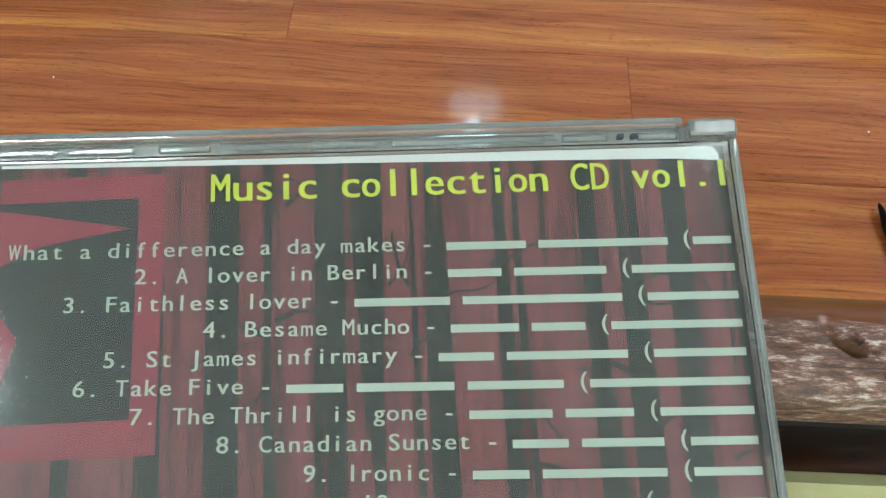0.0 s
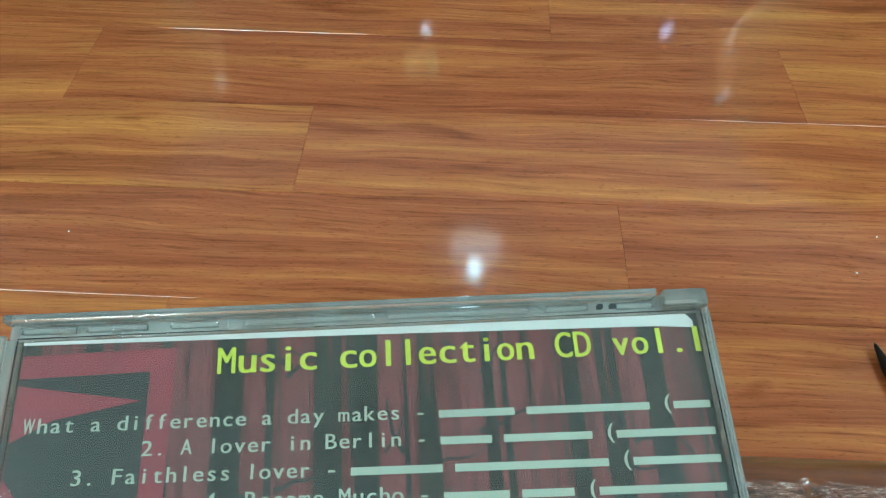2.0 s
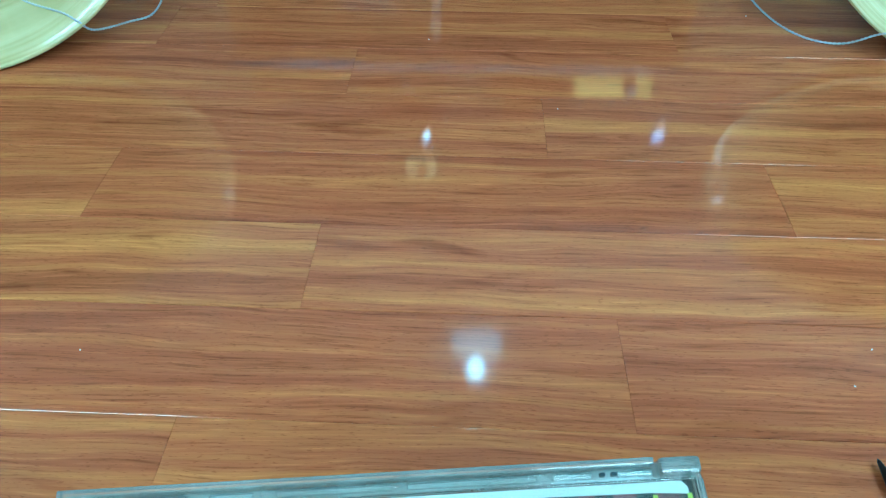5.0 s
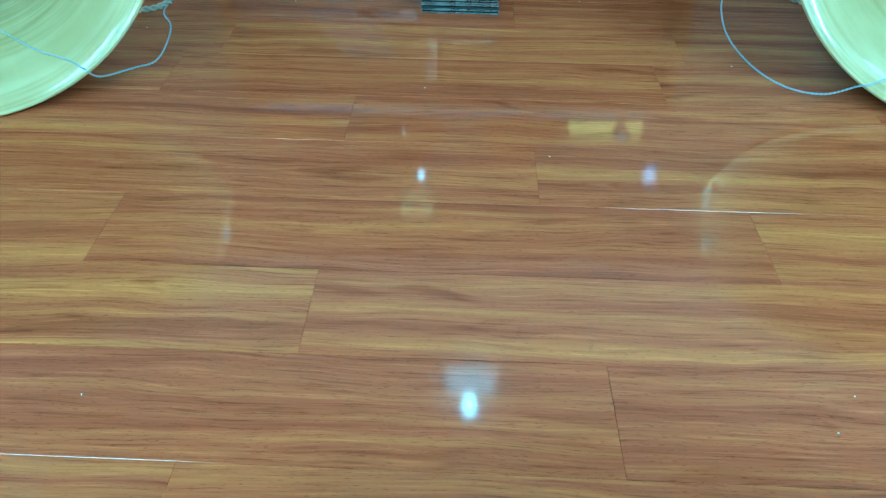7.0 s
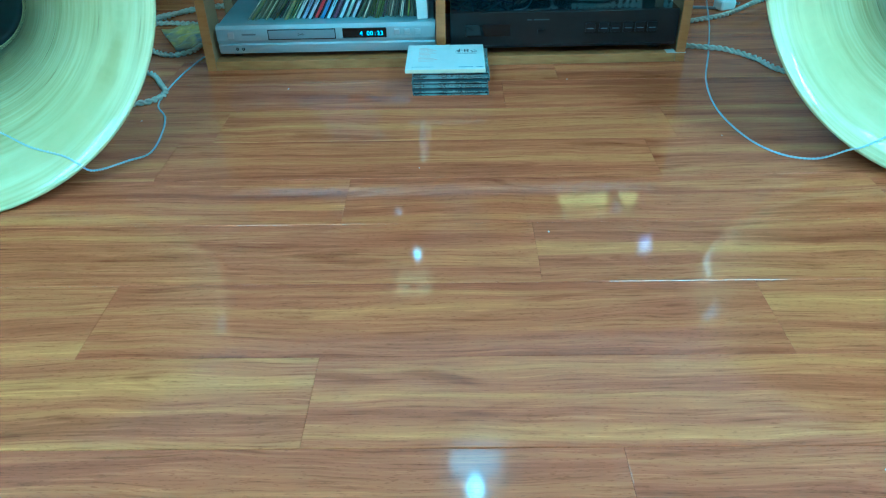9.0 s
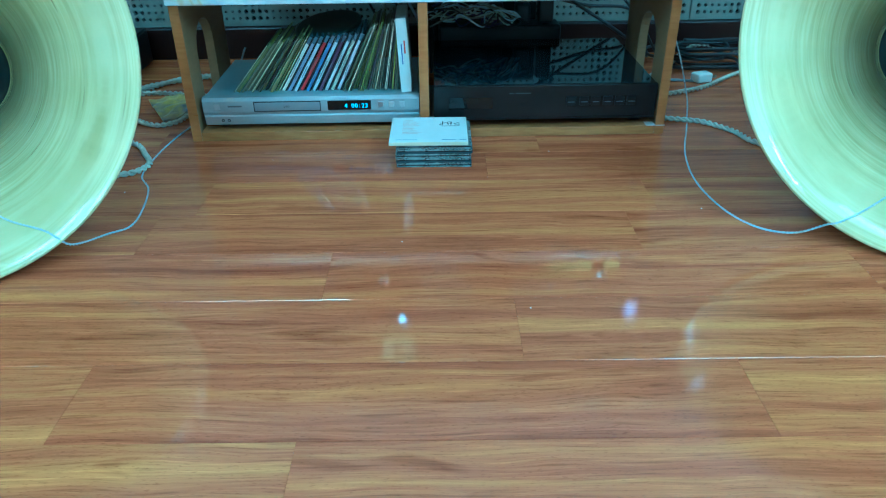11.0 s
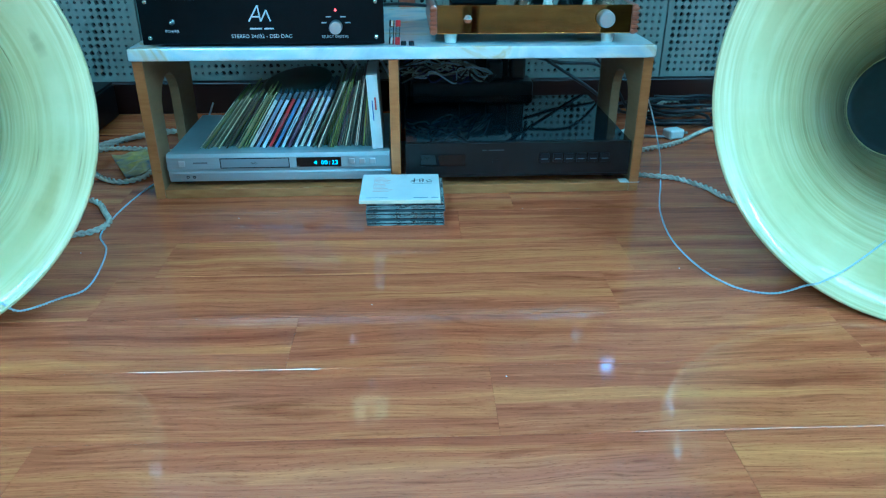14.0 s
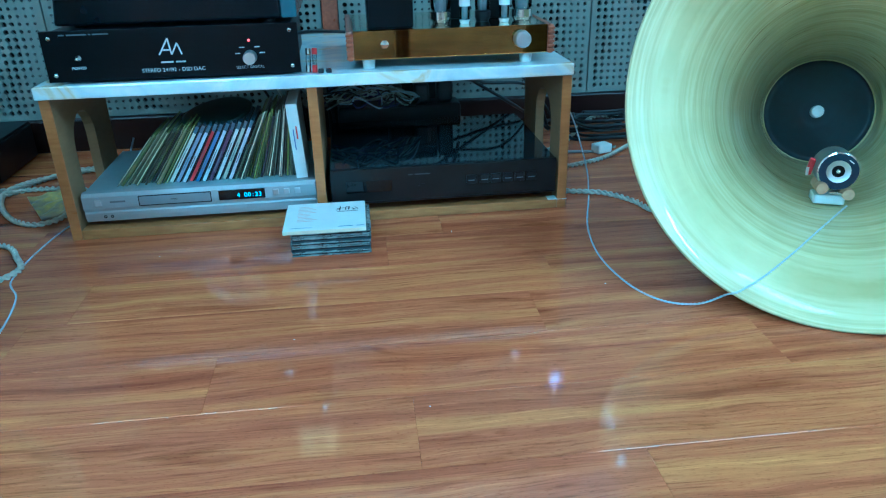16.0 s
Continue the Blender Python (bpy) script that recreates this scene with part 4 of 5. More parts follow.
for xx in (0.090, 0.380):
    for y in (0.02, 0.22):
        part("foot", lathe([(0, 0.0), (0.0105, 0.0), (0.0125, 0.018), (0, 0.018)], 20, pose(xx, y, 0)), WHITE_PLASTIC, amp, "white plastic foot", smooth=False)
part("volume_knob", lathe([(0, -0.020), (0.012, -0.020), (0.0135, -0.0185), (0.0145, -0.017), (0.0155, -0.001), (0.0155, 0.0005)], 32, pose(0.367, 0, 0.044, 90) @ pose(0, 0, 0, 180)), ALU, amp, "turned aluminium volume knob")
part("power_switch", lathe([(0, -0.012), (0.004, -0.011), (0.004, -0.006), (0.0078, -0.005), (0.0078, 0.0005)], 6, pose(0.119, 0, 0.044, 90) @ pose(0, 0, 0, 180)), CHROME, amp)
part("transformer", box(0.092, 0.174, 0.020, 0.105, 0.0672, 0.145, 0.003), BLACK_PANEL, amp, "black transformer box")


def valve(x, y, r, h, base_h, base_mat, label):
    v = part("valve_base", lathe([(0, 0.0672), (r * 0.8, 0.0672), (r * 1.02, 0.074), (r * 1.02, 0.0672 + base_h), (r * 0.9, 0.0685 + base_h), (0, 0.0685 + base_h)], 24, pose(x, y, 0)), base_mat, amp, label, smooth=False)
    z0 = 0.0688 + base_h
    part("glass_bulb", lathe([(r * 0.88, z0), (r, z0 + 0.01), (r, z0 + h * 0.75), (r * 0.6, z0 + h * 0.95), (0, z0 + h)], 24, pose(x, y, 0)), GLASS, v, "clear glass envelope", smooth=True)
    part("electrode", lathe([(r * 0.5, z0), (r * 0.55, z0 + h * 0.2), (r * 0.55, z0 + h * 0.65), (0, z0 + h * 0.7)], 10, pose(x, y, 0)), SILVER_DARK, v, smooth=False)


valve(0.230, 0.075, 0.019, 0.075, 0.020, CHROME, "steel collar with dark seam")
valve(0.384, 0.075, 0.019, 0.075, 0.020, CHROME, "steel collar with dark seam")
valve(0.271, 0.050, 0.0095, 0.055, 0.005, WHITE_PLASTIC, "white socket")
valve(0.345, 0.050, 0.0095, 0.055, 0.005, WHITE_PLASTIC, "white socket")
valve(0.309, 0.075, 0.0145, 0.060, 0.018, BLACK_SATIN, "black valve base")
for xx in (0.271, 0.345):
    part("valve_label", lathe([(0.0098, 0.098), (0.0099, 0.098), (0.0099, 0.116), (0.0098, 0.116)], 20, pose(xx, 0.050, 0)), PAPER_WHITE, amp)
part("rear_transformer", box(0.255, 0.285, 0.12, 0.20, 0.0672, 0.14, 0.003), BLACK_PANEL, amp)
part("rear_transformer", box(0.325, 0.355, 0.12, 0.20, 0.0672, 0.14, 0.003), BLACK_PANEL, amp)
tagged(part("black_lead", cable([(-0.045, 0.17, ZS + 0.048), (0.0, 0.17, ZS + 0.05), (0.051, 0.172, ZS + 0.046)], 0.003), BLACK_RUBBER), "short black lead between converter and amplifier", "cable")

# spare fuses and small caps on the slab
for xx, col, lbl in ((-0.018, CHROME, "glass fuse with steel caps standing on marble"), (-0.007, RED_PLASTIC, "red capped glass fuse standing on marble")):
    t = thing("spare_fuse", lbl, "fuse", pose(xx, 0.016, ZS, -8, 3, 0))
    for z0, z1 in ((0.0, 0.013), (0.031, 0.042)):
        part("cap", lathe([(0, z0), (0.0044, z0), (0.0046, z0 + 0.001), (0.0046, z1 - 0.001), (0.004, z1), (0, z1)], 16), col if z0 or col is RED_PLASTIC else CHROME, t)
    part("glass_tube", lathe([(0.0040, 0.013), (0.0040, 0.031)], 16), GLASS, t)
for xx in (0.004, 0.018):
    tagged(part("small_cap", box(xx - 0.005, xx + 0.005, 0.004, 0.013, ZS, ZS + 0.0075, 0.0015), BLACK_GLOSS), "small glossy black cap on marble", "cap", "small caps")

# ---------- disc stack on the floor ----------
rng = random.Random(9)
SMOKY = mat("smoky_tray", (0.05, 0.065, 0.075), 0.2)
CD = pose(0.0, -0.149, 0, 0, 0, -1)
for k in range(5):
    m = CD @ pose(-0.068 + rng.uniform(-0.001, 0.002), rng.uniform(0, 0.002), 0.0004 + k * 0.0088)
    t = thing("jewel_case", "clear jewel case with dark insert, stacked on floor", "disc case", m, "stacked disc cases")
    part("clear_lid", box(0.0, 0.137, 0.0, 0.124, 0.0056, 0.0080, 0.0006), EDGE_PLASTIC, t)
    part("insert", box(0.002, 0.135, 0.0012, 0.122, 0.0034, 0.0054), BLACK_PANEL, t)
    part("tray", box(0.0, 0.137, 0.001, 0.124, 0.0002, 0.0035, 0.0006), SMOKY if k % 2 else EDGE_PLASTIC, t)
digi = thing("card_disc_wallet", "cream white card disc wallet with small black writing on stack", "disc case", CD @ pose(-0.0795, -0.003, 0.0446))
part("wallet", box(0, 0.142, 0, 0.128, 0.0, 0.0062, 0.0006), PAPER_CREAM, digi)
part("cover", box(0.0005, 0.1415, 0.0005, 0.1275, 0.0063, 0.0072, 0.0003), PAPER_WHITE, digi, "pale bluish white printed cover")
ink = bmesh.new()
for (a, b), (c, d) in (((0.091, 0.094), (0.104, 0.096)), ((0.097, 0.104), (0.096, 0.084)), ((0.090, 0.085), (0.097, 0.093)), ((0.106, 0.100), (0.107, 0.086)), ((0.107, 0.101), (0.113, 0.101)), ((0.113, 0.101), (0.112, 0.086)), ((0.107, 0.094), (0.112, 0.094)), ((0.118, 0.094), (0.122, 0.088)), ((0.123, 0.098), (0.128, 0.092)), ((0.119, 0.086), (0.129, 0.087))):
    dd = Vector((c - a, d - b, 0)).normalized()
    nn = Vector((-dd.y, dd.x, 0)) * 0.0011
    P, Q = Vector((a, b, 0.0074)), Vector((c, d, 0.0074))
    ink.faces.new([ink.verts.new(v) for v in (P + nn, Q + nn, Q - nn, P - nn)])
add_box(ink, 0.092, 0.128, 0.0785, 0.0800, 0.0073, 0.0075)
part("brush_writing", ink, BLACK_PANEL, digi, "two black brush written characters")
small = bmesh.new()
for k in range(11):
    add_box(small, 0.022, 0.022 + rng.uniform(0.018, 0.036), 0.108 - 0.0068 * k, 0.1095 - 0.0068 * k, 0.0073, 0.0074)
part("track_list", small, mat("pale_red_ink", (0.55, 0.36, 0.30)), digi)
BLUE_GREY = mat("blue_grey_ink", (0.12, 0.22, 0.33))
part("small_print", add_text(bmesh.new(), "#### ##", 0.095, 0.008, 0.008, 0.0062, pose(0, 0, 0.0074)), BLUE_GREY, digi)
part("small_print", add_text(bmesh.new(), "##########", 0.012, 0.010, 0.004, 0.0038, pose(0, 0, 0.0074)), BLUE_GREY, digi)

# ---------- horns ----------
def horn_matrix(c, yaw, pitch):
    n = Vector((math.sin(yaw) * math.cos(pitch), -math.cos(yaw) * math.cos(pitch), math.sin(pitch)))
    u = n.cross(Vector((0, 0, 1))).normalized()
    m = Matrix((u, n.cross(u), n)).transposed().to_4x4()
    m.translation = c
    return m


def tract(r, a):
    return a * math.log((a + math.sqrt(max(0, a * a - r * r))) / r) - math.sqrt(max(0, a * a - r * r))


def horn(c, yaw, pitch, R, L, rd, label):
    m = horn_matrix(c, yaw, pitch)
    t = thing("horn_loudspeaker", label, "loudspeaker", m, "horn loudspeakers")
    full = tract(rd, R)
    inner = []
    for k in range(41):
        s = k / 40
        r = rd + (R - 0.006 - rd) * (1 - (1 - s) ** 1.6)
        inner.append((r, -L * tract(r, R) / full))
    lip = [(R - 0.004, 0.001), (R - 0.001, -0.003), (R, -0.009), (R - 0.002, -0.016), (R - 0.008, -0.020)]
    outer = [(r + 0.012, z - 0.016) for r, z in inner[::-1] if r < R - 0.03]
    part("horn_bell", lathe(inner + lip + outer, 120, closed=True), BAMBOO, t, "lacquered pale coiled bamboo bell", smooth=True)
    part("throat_ring", lathe([(rd - 0.001, -L + 0.004), (rd + 0.004, -L + 0.012), (rd + 0.004, -L - 0.01), (rd - 0.001, -L - 0.01)], 72, closed=True), BAMBOO, t)
    cone = part("driver_cone", lathe([(rd, -L), (rd - 0.004, -L + 0.003), (rd - 0.010, -L + 0.003), (rd - 0.014, -L - 0.001), (0.034, -L - 0.022), (0.027, -L - 0.024), (0, -L - 0.024)], 72), CONE, t, "dark paper driver cone", smooth=True)
    part("phase_plug", lathe([(0, -L + 0.003), (0.0108, -L + 0.0028), (0.0122, -L + 0.001), (0.0128, -L - 0.022), (0, -L - 0.023)], 24), mat("satin_plug_metal", (0.85, 0.88, 0.9), 0.5, 0.3, vary=0.05), cone, "bright metal centre plug", smooth=False)
    part("driver_magnet", lathe([(0, -L - 0.10), (0.07, -L - 0.10), (0.075, -L - 0.03), (rd + 0.01, -L - 0.018), (rd + 0.01, -L - 0.012), (0, -L - 0.030)], 40), BLACK_SATIN, t)
    return t, m


horn_r, M_R = horn((0.731, -0.448, 0.3095), -0.496, 0.27, 0.321, 0.594, 0.103, "large pale bamboo horn loudspeaker with small tweeter resting in it")
horn_l, M_L = horn((-0.686, -0.470, 0.2965), 0.447, 0.27, 0.3075, 0.58, 0.103, "large pale bamboo horn loudspeaker facing into the room")

# ---------- cables and clutter on the floor ----------

def laid(name, pts, r, material, label, strands=1, pitch=0.02, z=None):
    return tagged(part(name, cable([(*p, r * 1.05 if z is None else z) if len(p) == 2 else p for p in pts], r, strands, pitch), material, smooth=True), label, "cable")


laid("speaker_wire", [(-0.478, 0.12), (-0.501, 0.085), (-0.518, 0.0), (-0.525, -0.087), (-0.521, -0.166), (-0.492, -0.221), (-0.476, -0.295), (-0.474, -0.356), (-0.497, -0.385, 0.004),
     (-0.516, -0.455, 0.025), (-0.528, -0.470, 0.045), (-0.548, -0.464, 0.054), (-0.601, -0.443, 0.058), (-0.647, -0.412, 0.061), (-0.700, -0.372, 0.063), (-0.76, -0.31, 0.066)], 0.0017, WIRE, "thin pale twisted speaker wire on floor", 2, 0.012)
laid("speaker_wire", [(0.480, 0.16, 0.19), (0.505, 0.13, 0.15), (0.532, 0.10, 0.05), (0.536, 0.085), (0.515, 0.02), (0.473, -0.106), (0.453, -0.229), (0.463, -0.337), (0.493, -0.399),
     (0.537, -0.424, 0.005), (0.565, -0.452, 0.033), (0.580, -0.458, 0.040), (0.626, -0.440, 0.051), (0.692, -0.399, 0.063), (0.758, -0.350, 0.070), (0.813, -0.309, 0.075), (0.850, -0.287, 0.085)], 0.0017, WIRE, "thin pale twisted speaker wire on floor", 2, 0.012)
laid("braided_cable", [(-0.72, 0.02), (-0.593, -0.013), (-0.542, -0.08), (-0.522, -0.122), (-0.534, -0.155), (-0.564, -0.169), (-0.68, -0.2)], 0.0056, (ROPE, ROPE_DARK), "thick grey braided speaker cable on floor", 2, 0.026)
laid("braided_cable", [(-0.80, 0.30), (-0.70, 0.31), (-0.655, 0.36), (-0.628, 0.40), (-0.58, 0.43), (-0.49, 0.44)], 0.0056, (ROPE, ROPE_DARK), "thick grey braided speaker cable on floor", 2, 0.026)
laid("braided_cable", [(-0.80, 0.25), (-0.71, 0.27), (-0.66, 0.30), (-0.58, 0.29), (-0.49, 0.26)], 0.0056, (ROPE, ROPE_DARK), "thick grey braided speaker cable on floor", 2, 0.026)
laid("braided_cable", [(-0.49, 0.445), (-0.579, 0.414), (-0.622, 0.390), (-0.673, 0.359), (-0.705, 0.301), (-0.685, 0.214), (-0.630, 0.122), (-0.573, 0.083), (-0.534, 0.105), (-0.524, 0.152), (-0.49, 0.20)], 0.0056, (ROPE, ROPE_DARK), "thick grey braided speaker cable on floor", 2, 0.026)
laid("braided_cable", [(0.47, 0.085), (0.488, 0.075), (0.53, 0.062), (0.562, 0.047), (0.601, -0.006), (0.622, -0.066), (0.70, -0.14)], 0.0056, (ROPE, ROPE_DARK), "thick grey braided speaker cable on floor", 2, 0.026)
laid("braided_cable", [(0.48, 0.215), (0.544, 0.238), (0.613, 0.267), (0.66, 0.30), (0.721, 0.358), (0.80, 0.42)], 0.0056, (ROPE, ROPE_DARK), "thick grey braided speaker cable on floor", 2, 0.026)
laid("braided_cable", [(0.48, 0.33), (0.58, 0.42), (0.66, 0.53, 0.02), (0.72, 0.57, 0.03), (0.80, 0.55, 0.02), (0.90, 0.50)], 0.0056, (ROPE, ROPE_DARK), "thick grey braided speaker cable against baseboard", 2, 0.026)
laid("grey_cable", [(0.48, 0.30), (0.56, 0.345), (0.64, 0.335)], 0.0035, mat("grey_cable_jacket", (0.22, 0.22, 0.22), 0.5), "thin grey mains cable on floor")
rng = random.Random(21)
for k in range(9):
    a0 = rng.uniform(0, 6)
    pts = []
    cx, cy, rr = 0.70 + rng.uniform(-0.04, 0.05), 0.47 + rng.uniform(-0.03, 0.03), rng.uniform(0.06, 0.10)
    for q in range(9):
        a = a0 + q * 0.72
        pts.append((cx + rr * 1.25 * math.cos(a), min(0.585, cy + rr * 0.7 * math.sin(a)), 0.006 + 0.0065 * k + 0.004 * math.sin(3 * a)))
    laid("black_cable", pts, 0.004, BLACK_RUBBER, "coiled black cable heaped on the floor")
plug = thing("mains_plug", "white mains plug lying on the floor", "plug", pose(0.652, 0.338, 0.0, 0, 0, 20))
part("body", box(-0.024, 0.018, -0.016, 0.016, 0.001, 0.024, 0.005), WHITE_PLASTIC, plug)
for y in (-0.007, 0.007):
    part("pin", box(0.0185, 0.034, y - 0.0012, y + 0.0012, 0.009, 0.015), CHROME, plug)
card = thing("printed_packet", "crumpled yellow and grey printed packet on the floor", "packet", pose(-0.555, 0.19, 0.0105, 4, -3, 30))
bm = bmesh.new()
rng = random.Random(5)
N = 8
grid = [[bm.verts.new(((i / N - 0.5) * 0.105, (k / N - 0.5) * 0.13, 0.006 * rng.random())) for k in range(N + 1)] for i in range(N + 1)]
for i in range(N):
    for k in range(N):
        bm.faces.new((grid[i][k], grid[i + 1][k], grid[i + 1][k + 1], grid[i][k + 1]))
ext = bmesh.ops.extrude_face_region(bm, geom=list(bm.faces))
bmesh.ops.translate(bm, vec=(0, 0, -0.004), verts=[g for g in ext["geom"] if isinstance(g, bmesh.types.BMVert)])
part("foil", bm, mat("yellow_grey_print", (0.60, 0.48, 0.04), 0.35, scale=48, color2=(0.10, 0.11, 0.20)), card)
dark = thing("black_floor_box", "black box standing on the floor by the wall", "box", pose(0, 0, 0))
part("body", box(-1.02, -0.742, 0.36, 0.585, 0.004, 0.085, 0.003), BLACK_SATIN, dark)
part("lid", box(-1.018, -0.744, 0.362, 0.583, 0.0855, 0.092, 0.002), BLACK_SATIN, dark)
for xx in (-1.0, -0.76):
    part("foot", box(xx - 0.01, xx + 0.01, 0.40, 0.42, 0.0, 0.0038), BLACK_RUBBER, dark)

# black block added so that the tuner's lid mirrors less of the wall
lid_blocker = thing("black_reflection_block", "tall black block added behind the tuner to darken its lid's reflection", "power unit", pose(0, 0, 0))
part("body", box(-0.005, 0.262, 0.47, 0.585, 0.004, 0.236, 0.004), BLACK_SATIN, lid_blocker)
for xx in (0.02, 0.24):
    part("foot", box(xx - 0.01, xx + 0.01, 0.50, 0.54, 0.0, 0.0038), BLACK_RUBBER, lid_blocker)

# power strip with plugs, and the tangle behind the tuner
strip = thing("power_strip", "black power strip with plugs behind the tuner", "power strip", pose(0.24, 0.415, 0.0))
part("body", box(-0.22, 0.07, -0.035, 0.035, 0.0, 0.130, 0.006), BLACK_SATIN, strip)
for xx, h in ((-0.085, 0.03), (-0.02, 0.026), (0.035, 0.06)):
    pl = part("plug", box(xx - 0.018, xx + 0.018, -0.02, 0.02, 0.1305, 0.150 + h, 0.007), BLACK_RUBBER, strip)
    part("cord", cable([(xx, 0, 0.150 + h), (xx + 0.008, 0.02, 0.18 + h), (xx + 0.03, 0.06, 0.19 + h), (xx + 0.05, 0.12, 0.16 + h)], 0.004), BLACK_RUBBER, pl)
rng = random.Random(33)
tangle_mats = (ROPE_DARK, WIRE, BLUE_RUBBER, ROPE, BLACK_RUBBER, ROPE)
for k in range(22):
    y = rng.uniform(0.27, 0.37)
    pts = [(0.0 + rng.uniform(-0.01, 0.03), y, rng.uniform(0.15, 0.19))]
    for q in range(1, 6):
        pts.append((0.02 + q * rng.uniform(0.022, 0.034), y + rng.uniform(-0.03, 0.03), rng.uniform(0.158, 0.200) - 0.002 * q))
    pts.append((pts[-1][0] + 0.03, 0.37, 0.15))
    laid("signal_cable", pts, 0.0019, tangle_mats[k % 6], "tangled thin signal cable above the tuner", 2 if k % 2 else 1, 0.012)
for a, b in (((0.24, 0.40, 0.24), (0.46, 0.42, 0.10)), ((0.20, 0.42, 0.21), (0.50, 0.47, 0.14))):
    mid = ((a[0] + b[0]) / 2 + 0.02, (a[1] + b[1]) / 2, (a[2] + b[2]) / 2 - 0.012)
    laid("black_cable", [a, mid, b, (0.56, 0.50, 0.02)], 0.004, BLACK_RUBBER, "black power cable hanging behind the cabinet")
laid("black_cable", [(0.22, 0.42, 0.19), (0.33, 0.455, 0.215), (0.43, 0.45, 0.205), (0.52, 0.48, 0.12), (0.58, 0.50, 0.03)], 0.0035, BLACK_RUBBER, "black power cable hanging behind the cabinet")
for k in range(5):
    xx = -0.16 + 0.03 * k
    laid("signal_cable", [(xx, 0.36, 0.26), (xx + 0.02, 0.34, 0.20), (xx + 0.05, 0.36, 0.12), (xx + 0.04, 0.38, 0.02)], 0.003, (BLACK_RUBBER, ROPE, BLACK_RUBBER, WIRE, BLACK_RUBBER)[k], "thin cable hanging behind the player")
laid("signal_cable", [(-0.43, 0.33, 0.10), (-0.452, 0.36, 0.06), (-0.47, 0.34, 0.02), (-0.50, 0.33, 0.004)], 0.002, WIRE, "thin pale wire behind the player")


# tweeter on a block inside the right-hand bell
tn = Vector((-0.40, -0.88, 0.10)).normalized()
tv = (Vector((0, 0, 1)) - tn * tn.z).normalized()
tm = Matrix((tv.cross(tn), tv, tn)).transposed().to_4x4()
tm.translation = (0.849, -0.251, 0.1325)
tm = tm @ Matrix.Scale(0.79, 4)
tweeter = thing("tweeter", "small round tweeter with navy ring on white block in horn", "loudspeaker", tm)
part("body", lathe([(0, -0.075), (0.036, -0.075), (0.041, -0.070), (0.0415, -0.006), (0.0405, -0.002), (0, -0.002)], 40), SILVER_DARK, tweeter, "satin steel body", smooth=False)
part("rim", lathe([(0.0385, -0.0018), (0.0412, -0.0018), (0.0412, 0.002), (0.0385, 0.003)], 48, closed=True), CHROME, tweeter, "bright steel rim", smooth=False)
fr = part("front_ring", lathe([(0.024, -0.0016), (0.0383, -0.0016), (0.0383, 0.0015), (0.024, 0.002)], 48, closed=True), NAVY, tweeter, "glossy navy front ring")
part("maker_mark", add_text(bmesh.new(), "####", 0, 0, 0.005, 0.003, pose(0.016, 0.025, 0.0024, 0, 0, -35)), WHITE_PRINT, fr)
part("horn_mouth", lathe([(0.0238, 0.002), (0.021, 0.0), (0.015, -0.0015), (0.0128, -0.0016)], 40), ALU, tweeter, "pale dished surround", smooth=True)
part("throat", lathe([(0.0126, -0.0012), (0.010, -0.0017), (0, -0.0017)], 28), BLACK_PANEL, tweeter)
part("bullet", lathe([(0, 0.006), (0.003, 0.004), (0.0052, -0.001)], 20), CHROME, tweeter, "bright metal bullet", smooth=True)
for xx, yy in ((-0.028, -0.036), (0.024, -0.045)):
    part("cork_peg", lathe([(0, -0.055), (0.0115, -0.055), (0.0125, -0.05), (0.0125, 0.012), (0.0115, 0.016), (0, 0.016)], 24, pose(xx, yy, 0)), CORK, tweeter, "pale wooden peg")
part("steel_rod", lathe([(0, -0.018), (0.0028, -0.018), (0.0028, 0.030), (0, 0.030)], 12, pose(0.006, -0.0455, 0.008, 0, 90)), CHROME, tweeter)
part("block", box(-0.040, 0.022, -0.072, -0.052, -0.050, 0.004, 0.004), WHITE_PLASTIC, tweeter, "white foam block")
clip = part("binding_clip", box(-0.054, -0.0425, -0.026, 0.010, -0.044, -0.028, 0.003, pose(0, 0, 0, 0, 0, -10)), RED_PLASTIC, tweeter, "red plastic clip")
part("clip_foot", box(-0.058, -0.052, -0.018, 0.000, -0.029, -0.026, 0.001), ALU, clip)

# dark stick near the seat
pen = thing("black_pen", "slim black pen lying on the floor", "pen", pose(0.318, -1.090, 0.0, 0, 0, -84))
part("barrel", lathe([(0, 0.0), (0.0015, 0.003), (0.0045, 0.022), (0.0048, 0.12), (0.0035, 0.135), (0, 0.136)], 14, pose(0, 0, 0.0048, 0, 90)), BLACK_SATIN, pen, smooth=True)

# ---------- stool under the camera ----------
stool = thing("low_stool", "low wooden stool with worn varnished rail and cream vinyl seat", "stool", pose(0, 0, 0))
rail = bmesh.new()
rng = random.Random(14)
NS, NR = 520, 72
rings = []
